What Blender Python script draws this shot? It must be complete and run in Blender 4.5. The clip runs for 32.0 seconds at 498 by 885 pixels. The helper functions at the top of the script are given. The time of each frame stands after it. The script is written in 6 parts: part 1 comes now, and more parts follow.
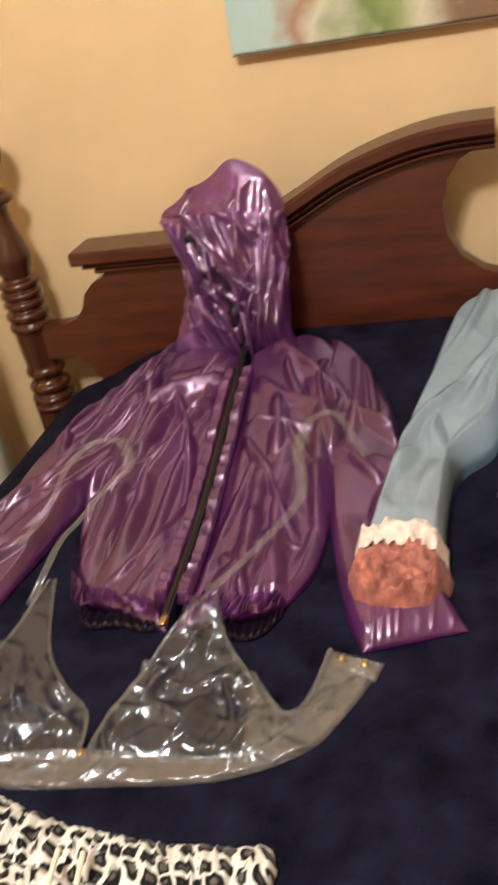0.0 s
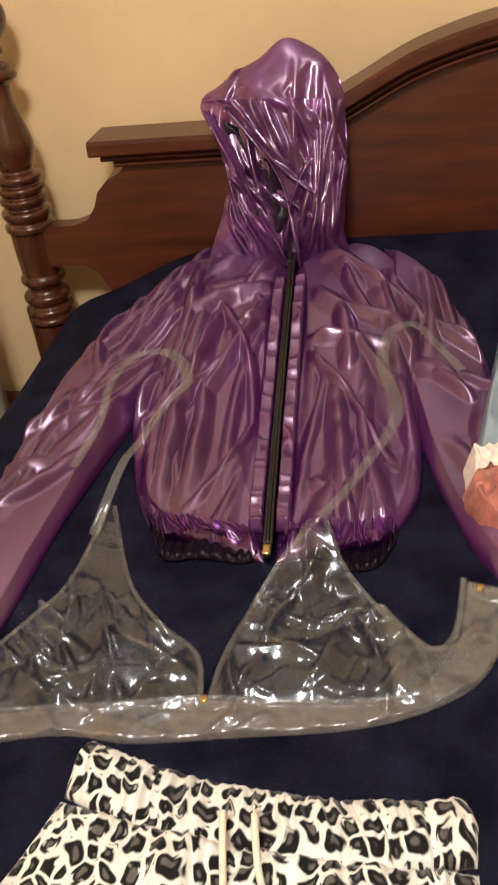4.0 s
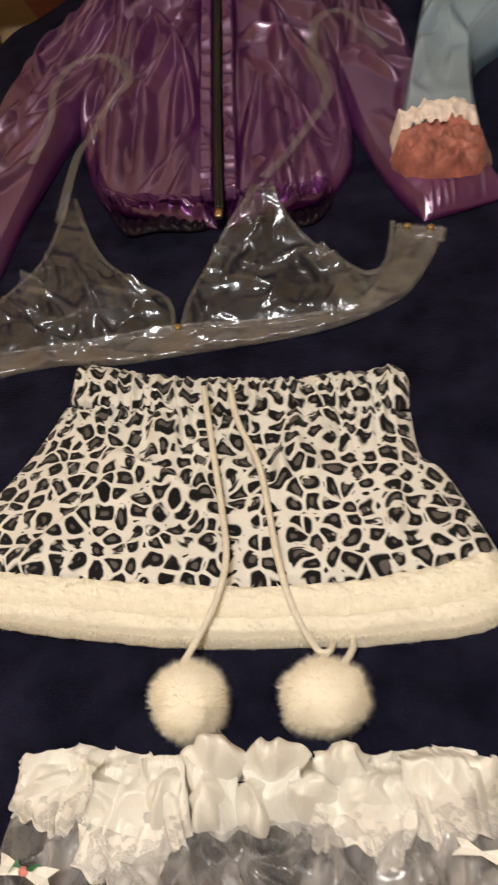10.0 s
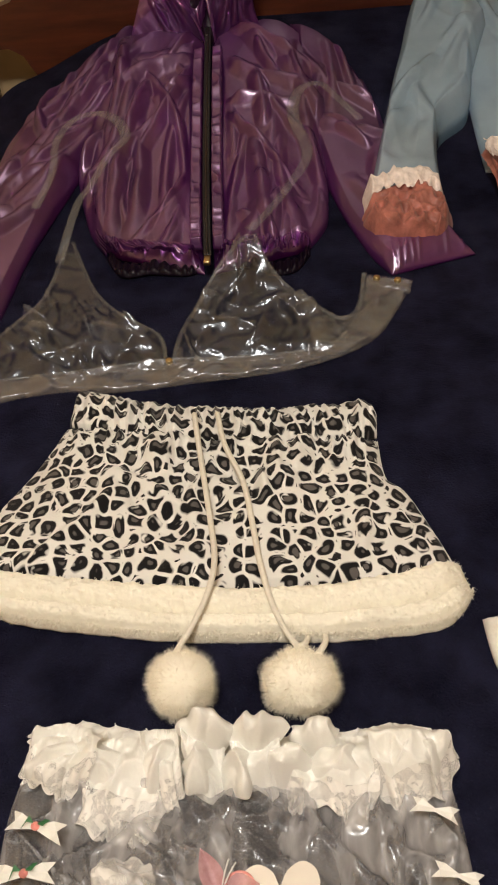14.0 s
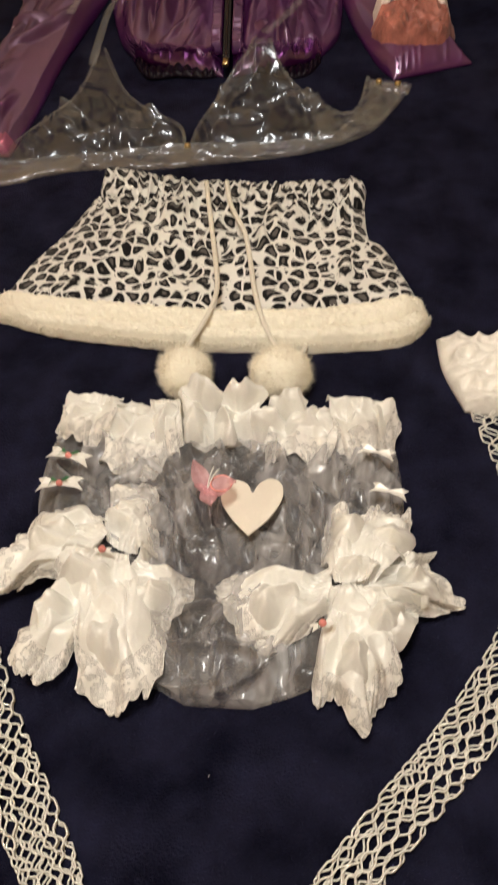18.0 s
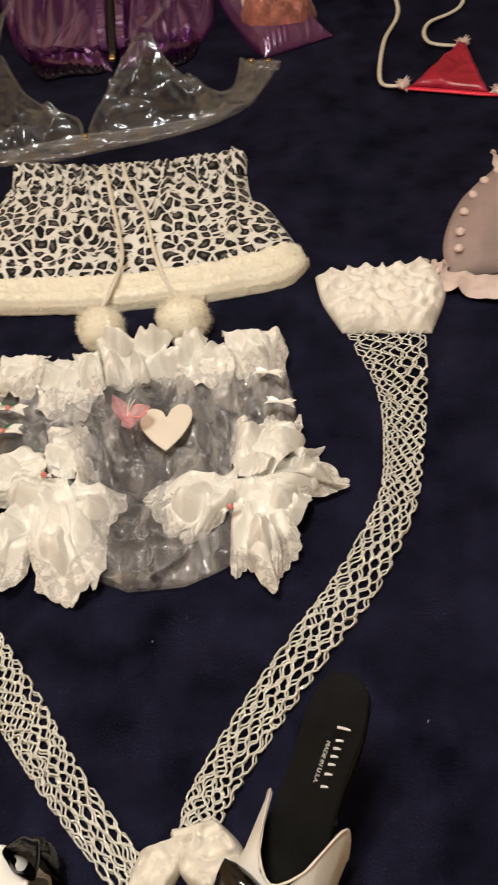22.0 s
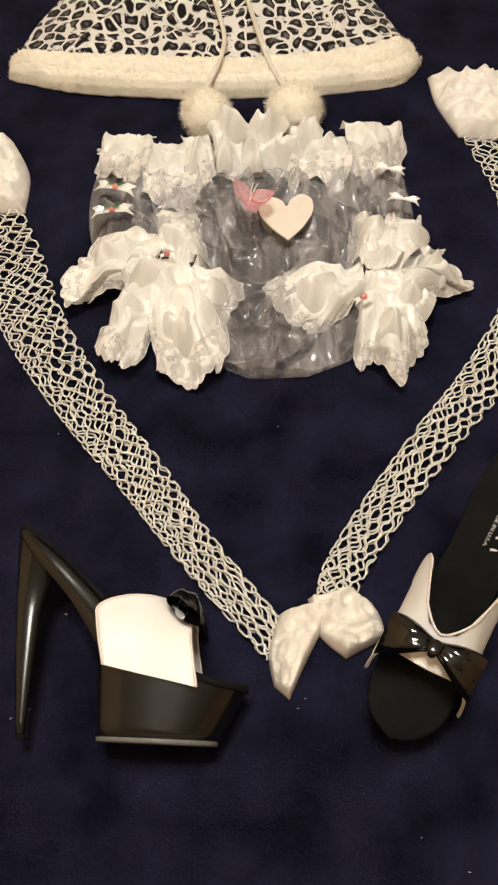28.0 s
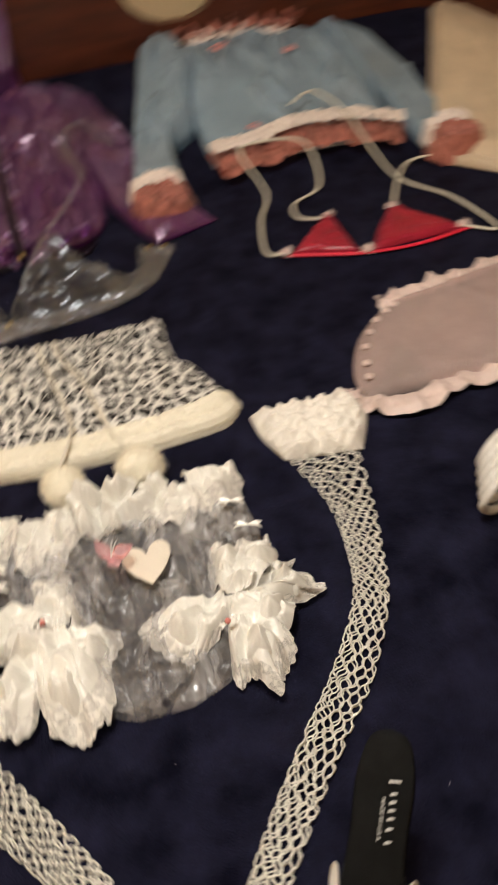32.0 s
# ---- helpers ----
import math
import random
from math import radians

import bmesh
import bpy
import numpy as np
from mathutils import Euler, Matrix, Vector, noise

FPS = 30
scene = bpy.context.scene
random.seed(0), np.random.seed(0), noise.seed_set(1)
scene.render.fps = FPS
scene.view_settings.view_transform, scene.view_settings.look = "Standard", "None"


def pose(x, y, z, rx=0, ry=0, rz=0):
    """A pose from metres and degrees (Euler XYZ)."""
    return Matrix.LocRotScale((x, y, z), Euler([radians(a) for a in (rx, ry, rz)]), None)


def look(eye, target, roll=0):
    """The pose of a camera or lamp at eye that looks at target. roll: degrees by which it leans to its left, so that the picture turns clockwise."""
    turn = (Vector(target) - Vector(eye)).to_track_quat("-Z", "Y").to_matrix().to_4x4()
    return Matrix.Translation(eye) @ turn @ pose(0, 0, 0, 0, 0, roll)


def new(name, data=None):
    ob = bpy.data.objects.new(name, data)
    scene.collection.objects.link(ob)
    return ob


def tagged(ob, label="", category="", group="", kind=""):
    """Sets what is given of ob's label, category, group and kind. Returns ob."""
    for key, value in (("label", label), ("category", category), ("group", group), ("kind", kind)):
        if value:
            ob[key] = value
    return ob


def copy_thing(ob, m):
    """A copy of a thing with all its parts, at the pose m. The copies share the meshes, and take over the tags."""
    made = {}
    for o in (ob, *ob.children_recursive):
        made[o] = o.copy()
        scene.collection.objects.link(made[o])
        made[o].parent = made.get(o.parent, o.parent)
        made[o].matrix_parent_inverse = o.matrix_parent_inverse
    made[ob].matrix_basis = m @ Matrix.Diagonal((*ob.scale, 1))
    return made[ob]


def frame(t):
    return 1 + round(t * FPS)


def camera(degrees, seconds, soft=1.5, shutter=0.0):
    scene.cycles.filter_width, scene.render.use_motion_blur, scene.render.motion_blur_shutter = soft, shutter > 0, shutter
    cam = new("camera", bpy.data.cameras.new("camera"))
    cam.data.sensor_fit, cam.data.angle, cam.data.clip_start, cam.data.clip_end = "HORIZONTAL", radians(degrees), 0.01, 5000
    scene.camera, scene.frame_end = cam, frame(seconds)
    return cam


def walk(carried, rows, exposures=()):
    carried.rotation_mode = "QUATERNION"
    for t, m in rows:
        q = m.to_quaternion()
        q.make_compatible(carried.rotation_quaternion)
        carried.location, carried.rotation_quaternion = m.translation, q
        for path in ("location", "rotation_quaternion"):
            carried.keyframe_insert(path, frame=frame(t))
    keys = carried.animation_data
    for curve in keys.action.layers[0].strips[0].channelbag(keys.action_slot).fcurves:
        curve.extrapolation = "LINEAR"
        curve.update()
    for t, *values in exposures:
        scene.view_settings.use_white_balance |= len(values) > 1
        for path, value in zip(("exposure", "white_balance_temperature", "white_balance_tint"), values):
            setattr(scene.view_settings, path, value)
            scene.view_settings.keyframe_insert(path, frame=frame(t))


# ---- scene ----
LENS = 32.6
PATH = [
    (0, (-0.049, 0.269, 1.436), (-0.621, 1.922, 0.466), -11.4),
    (0.5, (-0.099, 0.268, 1.424), (-0.705, 1.886, 0.417), -10.3),
    (1, (-0.2, 0.285, 1.413), (-0.656, 1.942, 0.391), -10.1),
    (1.5, (-0.273, 0.312, 1.408), (-0.657, 1.976, 0.367), -7.5),
    (2, (-0.291, 0.336, 1.396), (-0.627, 2.008, 0.35), -6.8),
    (2.5, (-0.306, 0.34, 1.376), (-0.638, 2.001, 0.314), -6.9),
    (3, (-0.31, 0.335, 1.375), (-0.654, 1.977, 0.287), -7.0),
    (3.5, (-0.319, 0.327, 1.373), (-0.662, 1.959, 0.269), -7.1),
    (5.5, (-0.343, 0.241, 1.365), (-0.65, 1.853, 0.222), -5.6),
    (6, (-0.34, 0.213, 1.375), (-0.642, 1.822, 0.227), -5.6),
    (6.5, (-0.356, 0.167, 1.357), (-0.66, 1.75, 0.173), -5.8),
    (7, (-0.345, 0.129, 1.34), (-0.651, 1.667, 0.098), -6.8),
    (7.5, (-0.322, 0.104, 1.32), (-0.688, 1.592, 0.034), -9.3),
    (8, (-0.301, 0.08, 1.313), (-0.719, 1.533, 0.004), -11.0),
    (8.5, (-0.321, 0.098, 1.304), (-0.736, 1.511, -0.049), -11.7),
    (9, (-0.317, 0.104, 1.289), (-0.687, 1.443, -0.151), -13.9),
    (9.5, (-0.329, 0.111, 1.298), (-0.633, 1.455, -0.152), -12.9),
    (10, (-0.335, 0.088, 1.317), (-0.551, 1.438, -0.142), -10.0),
    (10.5, (-0.34, 0.076, 1.331), (-0.477, 1.446, -0.119), -7.5),
    (11, (-0.348, 0.069, 1.338), (-0.459, 1.469, -0.086), -6.3),
    (11.5, (-0.355, 0.048, 1.352), (-0.464, 1.465, -0.056), -5.7),
    (12, (-0.359, 0.038, 1.355), (-0.465, 1.464, -0.043), -5.4),
    (12.5, (-0.357, 0.03, 1.361), (-0.467, 1.456, -0.037), -5.3),
    (13, (-0.352, 0.019, 1.369), (-0.464, 1.451, -0.024), -5.1),
    (13.5, (-0.354, 0.01, 1.371), (-0.476, 1.441, -0.022), -5.4),
    (15.5, (-0.335, -0.056, 1.378), (-0.445, 1.356, -0.034), -5.7),
    (16, (-0.335, -0.103, 1.381), (-0.426, 1.266, -0.074), -5.8),
    (16.5, (-0.311, -0.155, 1.389), (-0.419, 1.172, -0.103), -5.2),
    (17, (-0.302, -0.215, 1.404), (-0.451, 1.084, -0.11), -5.2),
    (17.5, (-0.306, -0.238, 1.389), (-0.485, 1.042, -0.138), -5.5),
    (18, (-0.307, -0.239, 1.371), (-0.496, 1.013, -0.177), -6.0),
    (18.5, (-0.299, -0.217, 1.338), (-0.49, 1.0, -0.238), -7.1),
    (19, (-0.295, -0.211, 1.337), (-0.481, 0.977, -0.262), -7.6),
    (19.5, (-0.298, -0.21, 1.336), (-0.487, 0.969, -0.268), -7.7),
    (20, (-0.305, -0.224, 1.352), (-0.486, 0.964, -0.246), -7.7),
    (20.5, (-0.283, -0.269, 1.386), (-0.443, 0.938, -0.201), -8.1),
    (21, (-0.274, -0.323, 1.413), (-0.436, 0.898, -0.162), -9.3),
    (21.5, (-0.25, -0.389, 1.436), (-0.404, 0.846, -0.129), -10.4),
    (22, (-0.248, -0.384, 1.438), (-0.342, 0.852, -0.132), -9.8),
    (22.5, (-0.26, -0.406, 1.459), (-0.324, 0.831, -0.112), -9.2),
    (23, (-0.226, -0.439, 1.47), (-0.357, 0.824, -0.075), -7.7),
    (23.5, (-0.216, -0.462, 1.46), (-0.461, 0.775, -0.092), -8.3),
    (24, (-0.22, -0.462, 1.449), (-0.505, 0.718, -0.14), -10.4),
    (24.5, (-0.267, -0.472, 1.442), (-0.495, 0.679, -0.177), -10.4),
    (25, (-0.325, -0.488, 1.441), (-0.494, 0.642, -0.201), -8.4),
    (25.5, (-0.356, -0.453, 1.401), (-0.475, 0.602, -0.293), -5.9),
    (27.5, (-0.411, -0.439, 1.405), (-0.441, 0.556, -0.33), -4.0),
    (28, (-0.416, -0.433, 1.399), (-0.438, 0.539, -0.349), -3.6),
    (28.5, (-0.424, -0.436, 1.401), (-0.441, 0.522, -0.355), -3.2),
    (29, (-0.412, -0.439, 1.397), (-0.424, 0.519, -0.358), -3.5),
    (29.5, (-0.385, -0.443, 1.395), (-0.392, 0.514, -0.361), -3.8),
    (30, (-0.352, -0.443, 1.398), (-0.377, 0.517, -0.357), -3.4),
    (30.5, (-0.322, -0.439, 1.407), (-0.401, 0.557, -0.326), -4.4),
    (31, (-0.283, -0.454, 1.447), (-0.43, 0.671, -0.2), -5.0),
    (31.5, (-0.272, -0.464, 1.468), (-0.428, 0.797, -0.077), -7.8),
    (31.9, (-0.343, -0.458, 1.475), (-0.15, 1.005, 0.124), -6.2),
    (32, (-0.36, -0.467, 1.475), (-0.097, 1.012, 0.155), -7.7),
]
EXPOSURES = [(0, 0.85), (3.5, 0.77), (6, 0.60), (7, 0.34), (8, 0.10), (9, 0.02), (11, -0.03), (13.5, -0.02), (17, -0.08), (20, -0.07), (25, -0.04), (28.5, 0.03), (32, -0.02)]
cam = camera(LENS, 32.0, soft=1.85, shutter=0.9)
walk(cam, [(t, look(eye, target, roll)) for t, eye, target, roll in PATH], EXPOSURES)

# ---- light: one warm ceiling fixture over the bed, in a closed room at night ----
world = bpy.data.worlds.new("night")
world.use_nodes = True
world.node_tree.nodes["Background"].inputs[0].default_value = (0.02, 0.018, 0.015, 1)
scene.world = world
LAMP = Vector((-0.45, -0.12, 2.52))
WARM = (1.0, 0.93, 0.83)
for k in range(3):
    a = radians(90 + 120 * k)
    lamp = bpy.data.lights.new("bulb_light", "POINT")
    lamp.energy, lamp.color, lamp.shadow_soft_size = 25.0, WARM, 0.085
    ob = new("bulb_light", lamp)
    ob.location = LAMP + Vector((0.13 * math.cos(a), 0.13 * math.sin(a), -0.05))


# ---- material helpers ----
def material(name, base=(0.5, 0.5, 0.5), rough=0.5, metal=0.0, spec=0.5, coat=0.0, sheen=0.0, sheen_tint=None,
             vary=0.0, scale=8.0, second=None, bump=0.0, bump_scale=60.0, bump_dist=0.002, stretch=(1, 1, 1), rough_vary=0.0, ridged=False, coat_rough=0.17):
    m = bpy.data.materials.new(name)
    m.use_nodes = True
    nt = m.node_tree
    b = nt.nodes["Principled BSDF"]
    b.inputs["Base Color"].default_value = (*base, 1)
    b.inputs["Roughness"].default_value = rough
    b.inputs["Metallic"].default_value = metal
    b.inputs["Specular IOR Level"].default_value = spec
    b.inputs["Coat Weight"].default_value = coat
    b.inputs["Coat Roughness"].default_value = coat_rough
    b.inputs["Sheen Weight"].default_value = sheen
    b.inputs["Sheen Roughness"].default_value = 0.4
    if sheen_tint:
        b.inputs["Sheen Tint"].default_value = (*sheen_tint, 1)
    tc = nt.nodes.new("ShaderNodeTexCoord")
    mp = nt.nodes.new("ShaderNodeMapping")
    mp.inputs["Scale"].default_value = stretch
    nt.links.new(tc.outputs["Object"], mp.inputs["Vector"])
    m["coords"] = mp.name
    if vary or second:
        n = nt.nodes.new("ShaderNodeTexNoise")
        n.inputs["Scale"].default_value, n.inputs["Detail"].default_value = scale, 6
        n.inputs["Roughness"].default_value = 0.62
        nt.links.new(mp.outputs[0], n.inputs["Vector"])
        r = nt.nodes.new("ShaderNodeValToRGB")
        r.color_ramp.elements[0].position, r.color_ramp.elements[1].position = 0.34, 0.68
        lo = second or tuple(c * (1 - vary) for c in base)
        r.color_ramp.elements[0].color = (*lo, 1)
        r.color_ramp.elements[1].color = (*(base if second else tuple(min(1, c * (1 + vary)) for c in base)), 1)
        nt.links.new(n.outputs[0], r.inputs[0])
        nt.links.new(r.outputs[0], b.inputs["Base Color"])
        if rough_vary:
            mr = nt.nodes.new("ShaderNodeMapRange")
            mr.inputs["To Min"].default_value, mr.inputs["To Max"].default_value = rough - rough_vary, rough + rough_vary
            nt.links.new(n.outputs[0], mr.inputs[0])
            nt.links.new(mr.outputs[0], b.inputs["Roughness"])
    if bump:
        n2 = nt.nodes.new("ShaderNodeTexNoise")
        n2.inputs["Scale"].default_value, n2.inputs["Detail"].default_value = bump_scale, 4
        nt.links.new(mp.outputs[0], n2.inputs["Vector"])
        if ridged:
            n2.noise_type = "RIDGED_MULTIFRACTAL"
            n2.inputs["Detail"].default_value, n2.inputs["Roughness"].default_value, n2.inputs["Distortion"].default_value = 2.0, 0.4, 0.5
        bp = nt.nodes.new("ShaderNodeBump")
        bp.inputs["Strength"].default_value, bp.inputs["Distance"].default_value = bump, bump_dist
        nt.links.new(n2.outputs[0], bp.inputs["Height"])
        nt.links.new(bp.outputs[0], b.inputs["Normal"])
    return m


def downy(m, share=0.45):
    """Lets light glow through fine hair from any side."""
    nt = m.node_tree
    out, b = nt.nodes["Material Output"], nt.nodes["Principled BSDF"]
    t = nt.nodes.new("ShaderNodeBsdfTranslucent")
    t.inputs[0].default_value = b.inputs["Base Color"].default_value
    mix = nt.nodes.new("ShaderNodeMixShader")
    mix.inputs[0].default_value = share
    nt.links.new(b.outputs[0], mix.inputs[1])
    nt.links.new(t.outputs[0], mix.inputs[2])
    nt.links.new(mix.outputs[0], out.inputs[0])
    return m


def see_through(m, share, tint):
    """Lets a share of the light pass through a thin sheet, tinted."""
    nt = m.node_tree
    out, b = nt.nodes["Material Output"], nt.nodes["Principled BSDF"]
    t = nt.nodes.new("ShaderNodeBsdfTransparent")
    t.inputs[0].default_value = (*tint, 1)
    mix = nt.nodes.new("ShaderNodeMixShader")
    mix.inputs[0].default_value = share
    nt.links.new(b.outputs[0], mix.inputs[1])
    nt.links.new(t.outputs[0], mix.inputs[2])
    nt.links.new(mix.outputs[0], out.inputs[0])
    return m


def clear_vinyl(name, haze, gloss_tint=(0.84, 0.92, 1.0), rough=0.09, wrinkle=0.35, tint=(0.95, 0.95, 0.95), shine=0.09, facet=14.0, drawn_share=0.35):
    m = bpy.data.materials.new(name)
    m.use_nodes = True
    nt = m.node_tree
    nt.nodes.remove(nt.nodes["Principled BSDF"])
    out = nt.nodes["Material Output"]
    tc = nt.nodes.new("ShaderNodeTexCoord")
    n = nt.nodes.new("ShaderNodeTexNoise")
    n.inputs["Scale"].default_value, n.inputs["Detail"].default_value, n.inputs["Distortion"].default_value = 15, 2, 0.7
    n.noise_type = "RIDGED_MULTIFRACTAL"
    n.inputs["Roughness"].default_value = 0.4
    nt.links.new(tc.outputs["Object"], n.inputs["Vector"])
    wide = nt.nodes.new("ShaderNodeTexNoise")
    wide.inputs["Scale"].default_value, wide.inputs["Detail"].default_value, wide.inputs["Distortion"].default_value = facet, 1, 1.6
    nt.links.new(tc.outputs["Object"], wide.inputs["Vector"])
    bp0 = nt.nodes.new("ShaderNodeBump")
    bp0.inputs["Strength"].default_value, bp0.inputs["Distance"].default_value = 0.22, 0.75 / facet
    nt.links.new(wide.outputs[0], bp0.inputs["Height"])
    bp = nt.nodes.new("ShaderNodeBump")
    bp.inputs["Strength"].default_value, bp.inputs["Distance"].default_value = wrinkle, 0.012
    nt.links.new(n.outputs[0], bp.inputs["Height"])
    nt.links.new(bp0.outputs[0], bp.inputs["Normal"])
    clear = nt.nodes.new("ShaderNodeBsdfTransparent")
    clear.inputs[0].default_value = (*tint, 1)
    film = nt.nodes.new("ShaderNodeBsdfDiffuse")
    film.inputs[0].default_value = (0.80, 0.77, 0.77, 1)
    gloss = nt.nodes.new("ShaderNodeBsdfGlossy")
    gloss.inputs["Color"].default_value = (*gloss_tint, 1)
    gloss.inputs["Roughness"].default_value = rough
    drawn = nt.nodes.new("ShaderNodeBsdfAnisotropic")
    drawn.inputs["Color"].default_value = (*gloss_tint, 1)
    drawn.inputs["Roughness"].default_value, drawn.inputs["Anisotropy"].default_value = 0.42, 0.85
    way = nt.nodes.new("ShaderNodeCombineXYZ")
    way.inputs[1].default_value = 1.0
    nt.links.new(way.outputs[0], drawn.inputs["Tangent"])
    both = nt.nodes.new("ShaderNodeMixShader")
    both.inputs[0].default_value = drawn_share
    nt.links.new(gloss.outputs[0], both.inputs[1])
    nt.links.new(drawn.outputs[0], both.inputs[2])
    nt.links.new(bp.outputs[0], gloss.inputs["Normal"])
    a = nt.nodes.new("ShaderNodeMixShader")
    a.inputs[0].default_value = haze
    nt.links.new(clear.outputs[0], a.inputs[1])
    nt.links.new(film.outputs[0], a.inputs[2])
    c = nt.nodes.new("ShaderNodeMixShader")
    c.inputs[0].default_value = shine
    nt.links.new(a.outputs[0], c.inputs[1])
    nt.links.new(both.outputs[0], c.inputs[2])
    nt.links.new(c.outputs[0], out.inputs[0])
    return m


# ---- materials ----
WALL = material("wall_paint", (0.72, 0.54, 0.32), 0.75, vary=0.05, scale=2.5, bump=0.25, bump_scale=180, bump_dist=0.001)
CEIL = material("ceiling_paint", (0.80, 0.77, 0.72), 0.85, vary=0.03, scale=3)
CARPET = material("carpet", (0.30, 0.22, 0.15), 0.95, vary=0.2, scale=40, bump=0.5, bump_scale=300)
WOOD = material("cherry_wood", (0.098, 0.024, 0.010), 0.34, coat=0.10, second=(0.046, 0.011, 0.006), scale=9, stretch=(0.6, 4, 5), bump=0.08,
                bump_scale=40, rough_vary=0.06)
POSTWOOD = material("turned_cherry_wood", (0.085, 0.024, 0.010), 0.22, coat=0.4, second=(0.045, 0.012, 0.006), scale=10, stretch=(5, 5, 0.7), bump=0.06)
VELOUR = material("navy_velour", (0.0138, 0.0143, 0.034), 0.85, spec=0.06, sheen=0.025, sheen_tint=(0.30, 0.32, 0.62), second=(0.0022, 0.0024, 0.0085),
                  scale=17, bump=0.9, bump_scale=420, bump_dist=0.0022)
def brushed(m, along, strength=0.96, rough=0.42, ior=2.25, tint=(1, 1, 1)):
    """Stretches the gloss along one direction, as on drawn vinyl film."""
    nt = m.node_tree
    b = nt.nodes["Principled BSDF"]
    b.inputs["Anisotropic"].default_value = strength
    b.inputs["Roughness"].default_value = rough
    b.inputs["IOR"].default_value = ior
    b.inputs["Specular Tint"].default_value = (*tint, 1)
    way = nt.nodes.new("ShaderNodeCombineXYZ")
    for k in range(3):
        way.inputs[k].default_value = along[k]
    nt.links.new(way.outputs[0], b.inputs["Tangent"])
    return m


PURPLE = see_through(material("purple_vinyl", (0.135, 0.016, 0.172), 0.34, spec=0.9, coat=1.0, coat_rough=0.12, second=(0.052, 0.007, 0.068), scale=6,
                              bump=0.10, bump_scale=13, bump_dist=0.010, ridged=True, stretch=(1, 0.32, 1)), 0.40, (0.60, 0.26, 0.70))
brushed(PURPLE, (0, 1, 0), 0.80, 0.34, 2.35, tint=(0.95, 0.68, 1.0))
# near-black purple: the shade in the hem's opening, put into the base colour
HEMSHADE = material("purple_vinyl_hem_shade", (0.007, 0.003, 0.009), 0.45, spec=0.16, coat=0.05, coat_rough=0.2, vary=0.3, scale=20, bump=0.4, bump_scale=60, bump_dist=0.006)
# very dark purple that stands in for the shade inside the hood
HOODSHADE = material("hood_slit_shade", (0.016, 0.005, 0.018), 0.35, spec=0.12, vary=0.4, scale=30, bump=0.5, bump_scale=40, bump_dist=0.004)
BLACKTAPE = material("black_zip_tape", (0.012, 0.011, 0.012), 0.55, bump=0.4, bump_scale=500)
BRASS = material("brass", (0.62, 0.46, 0.22), 0.3, metal=1.0)
SILVER = material("zip_metal", (0.09, 0.08, 0.075), 0.4, metal=1.0)
CLEAR = clear_vinyl("clear_vinyl", 0.030, (0.80, 0.88, 1.0), shine=0.12, rough=0.23, wrinkle=0.75, facet=16.0, drawn_share=0.05)
CLEARBAND = clear_vinyl("clear_vinyl_doubled", 0.060, (0.84, 0.88, 1.0), rough=0.24, wrinkle=0.9, shine=0.17, facet=20.0, drawn_share=0.1)
SEAM = clear_vinyl("clear_vinyl_seam", 0.048, (0.78, 0.90, 1.0), rough=0.22, shine=0.08, wrinkle=0.5)
MILKY = clear_vinyl("milky_vinyl", 0.18, (0.90, 0.95, 1.0), rough=0.20, wrinkle=0.80, shine=0.10, facet=24.0, drawn_share=0.4)
nt = MILKY.node_tree
streak, coords, squash, veil = (nt.nodes.new("ShaderNode" + k) for k in ("TexNoise", "TexCoord", "Mapping", "MapRange"))
squash.inputs["Scale"].default_value = (1.0, 0.34, 1.0)
streak.inputs["Scale"].default_value, streak.inputs["Detail"].default_value, streak.inputs["Distortion"].default_value = 34, 3, 1.2
veil.inputs["From Min"].default_value, veil.inputs["From Max"].default_value = 0.38, 0.66
veil.inputs["To Min"].default_value, veil.inputs["To Max"].default_value = 0.12, 0.44
nt.links.new(coords.outputs["Object"], squash.inputs["Vector"])
nt.links.new(squash.outputs[0], streak.inputs["Vector"])
nt.links.new(streak.outputs[0], veil.inputs[0])
for node in nt.nodes:
    if node.type == "MIX_SHADER" and abs(node.inputs[0].default_value - 0.18) < 1e-4 and node.inputs[2].links[0].from_node.type == "BSDF_DIFFUSE":
        nt.links.new(veil.outputs[0], node.inputs[0])
SATIN = downy(material("white_satin", (0.99, 0.97, 0.92), 0.30, spec=0.7, vary=0.02, scale=20, bump=0.05, bump_scale=40), 0.12)
KNIT = material("white_cotton", (0.82, 0.77, 0.69), 0.95, vary=0.05, scale=60, bump=0.4, bump_scale=260)
FUR = downy(material("cream_plush", (0.99, 0.935, 0.81), 0.9, spec=0.1, vary=0.03, scale=60, bump=0.12, bump_scale=420, bump_dist=0.002), 0.04)
POMFUR = downy(material("cream_fur", (0.99, 0.93, 0.80), 0.8, spec=0.05), 0.25)
PILE = downy(material("plush_pile", (0.98, 0.935, 0.83), 0.9, spec=0.05), 0.25)
CORD = material("cream_cord", (0.80, 0.75, 0.64), 0.7, vary=0.06, scale=200, bump=0.5, bump_scale=700)
NET = material("ivory_yarn", (0.97, 0.92, 0.85), 0.75, vary=0.08, scale=150, bump=0.4, bump_scale=900)
PATENT = material("black_patent", (0.005, 0.005, 0.005), 0.22, spec=0.5, coat=0.3, vary=0.2, scale=30)
BOWPATENT = material("black_patent_bow", (0.004, 0.004, 0.004), 0.13, spec=0.8, vary=0.2, scale=30, bump=0.3, bump_scale=70, bump_dist=0.003)
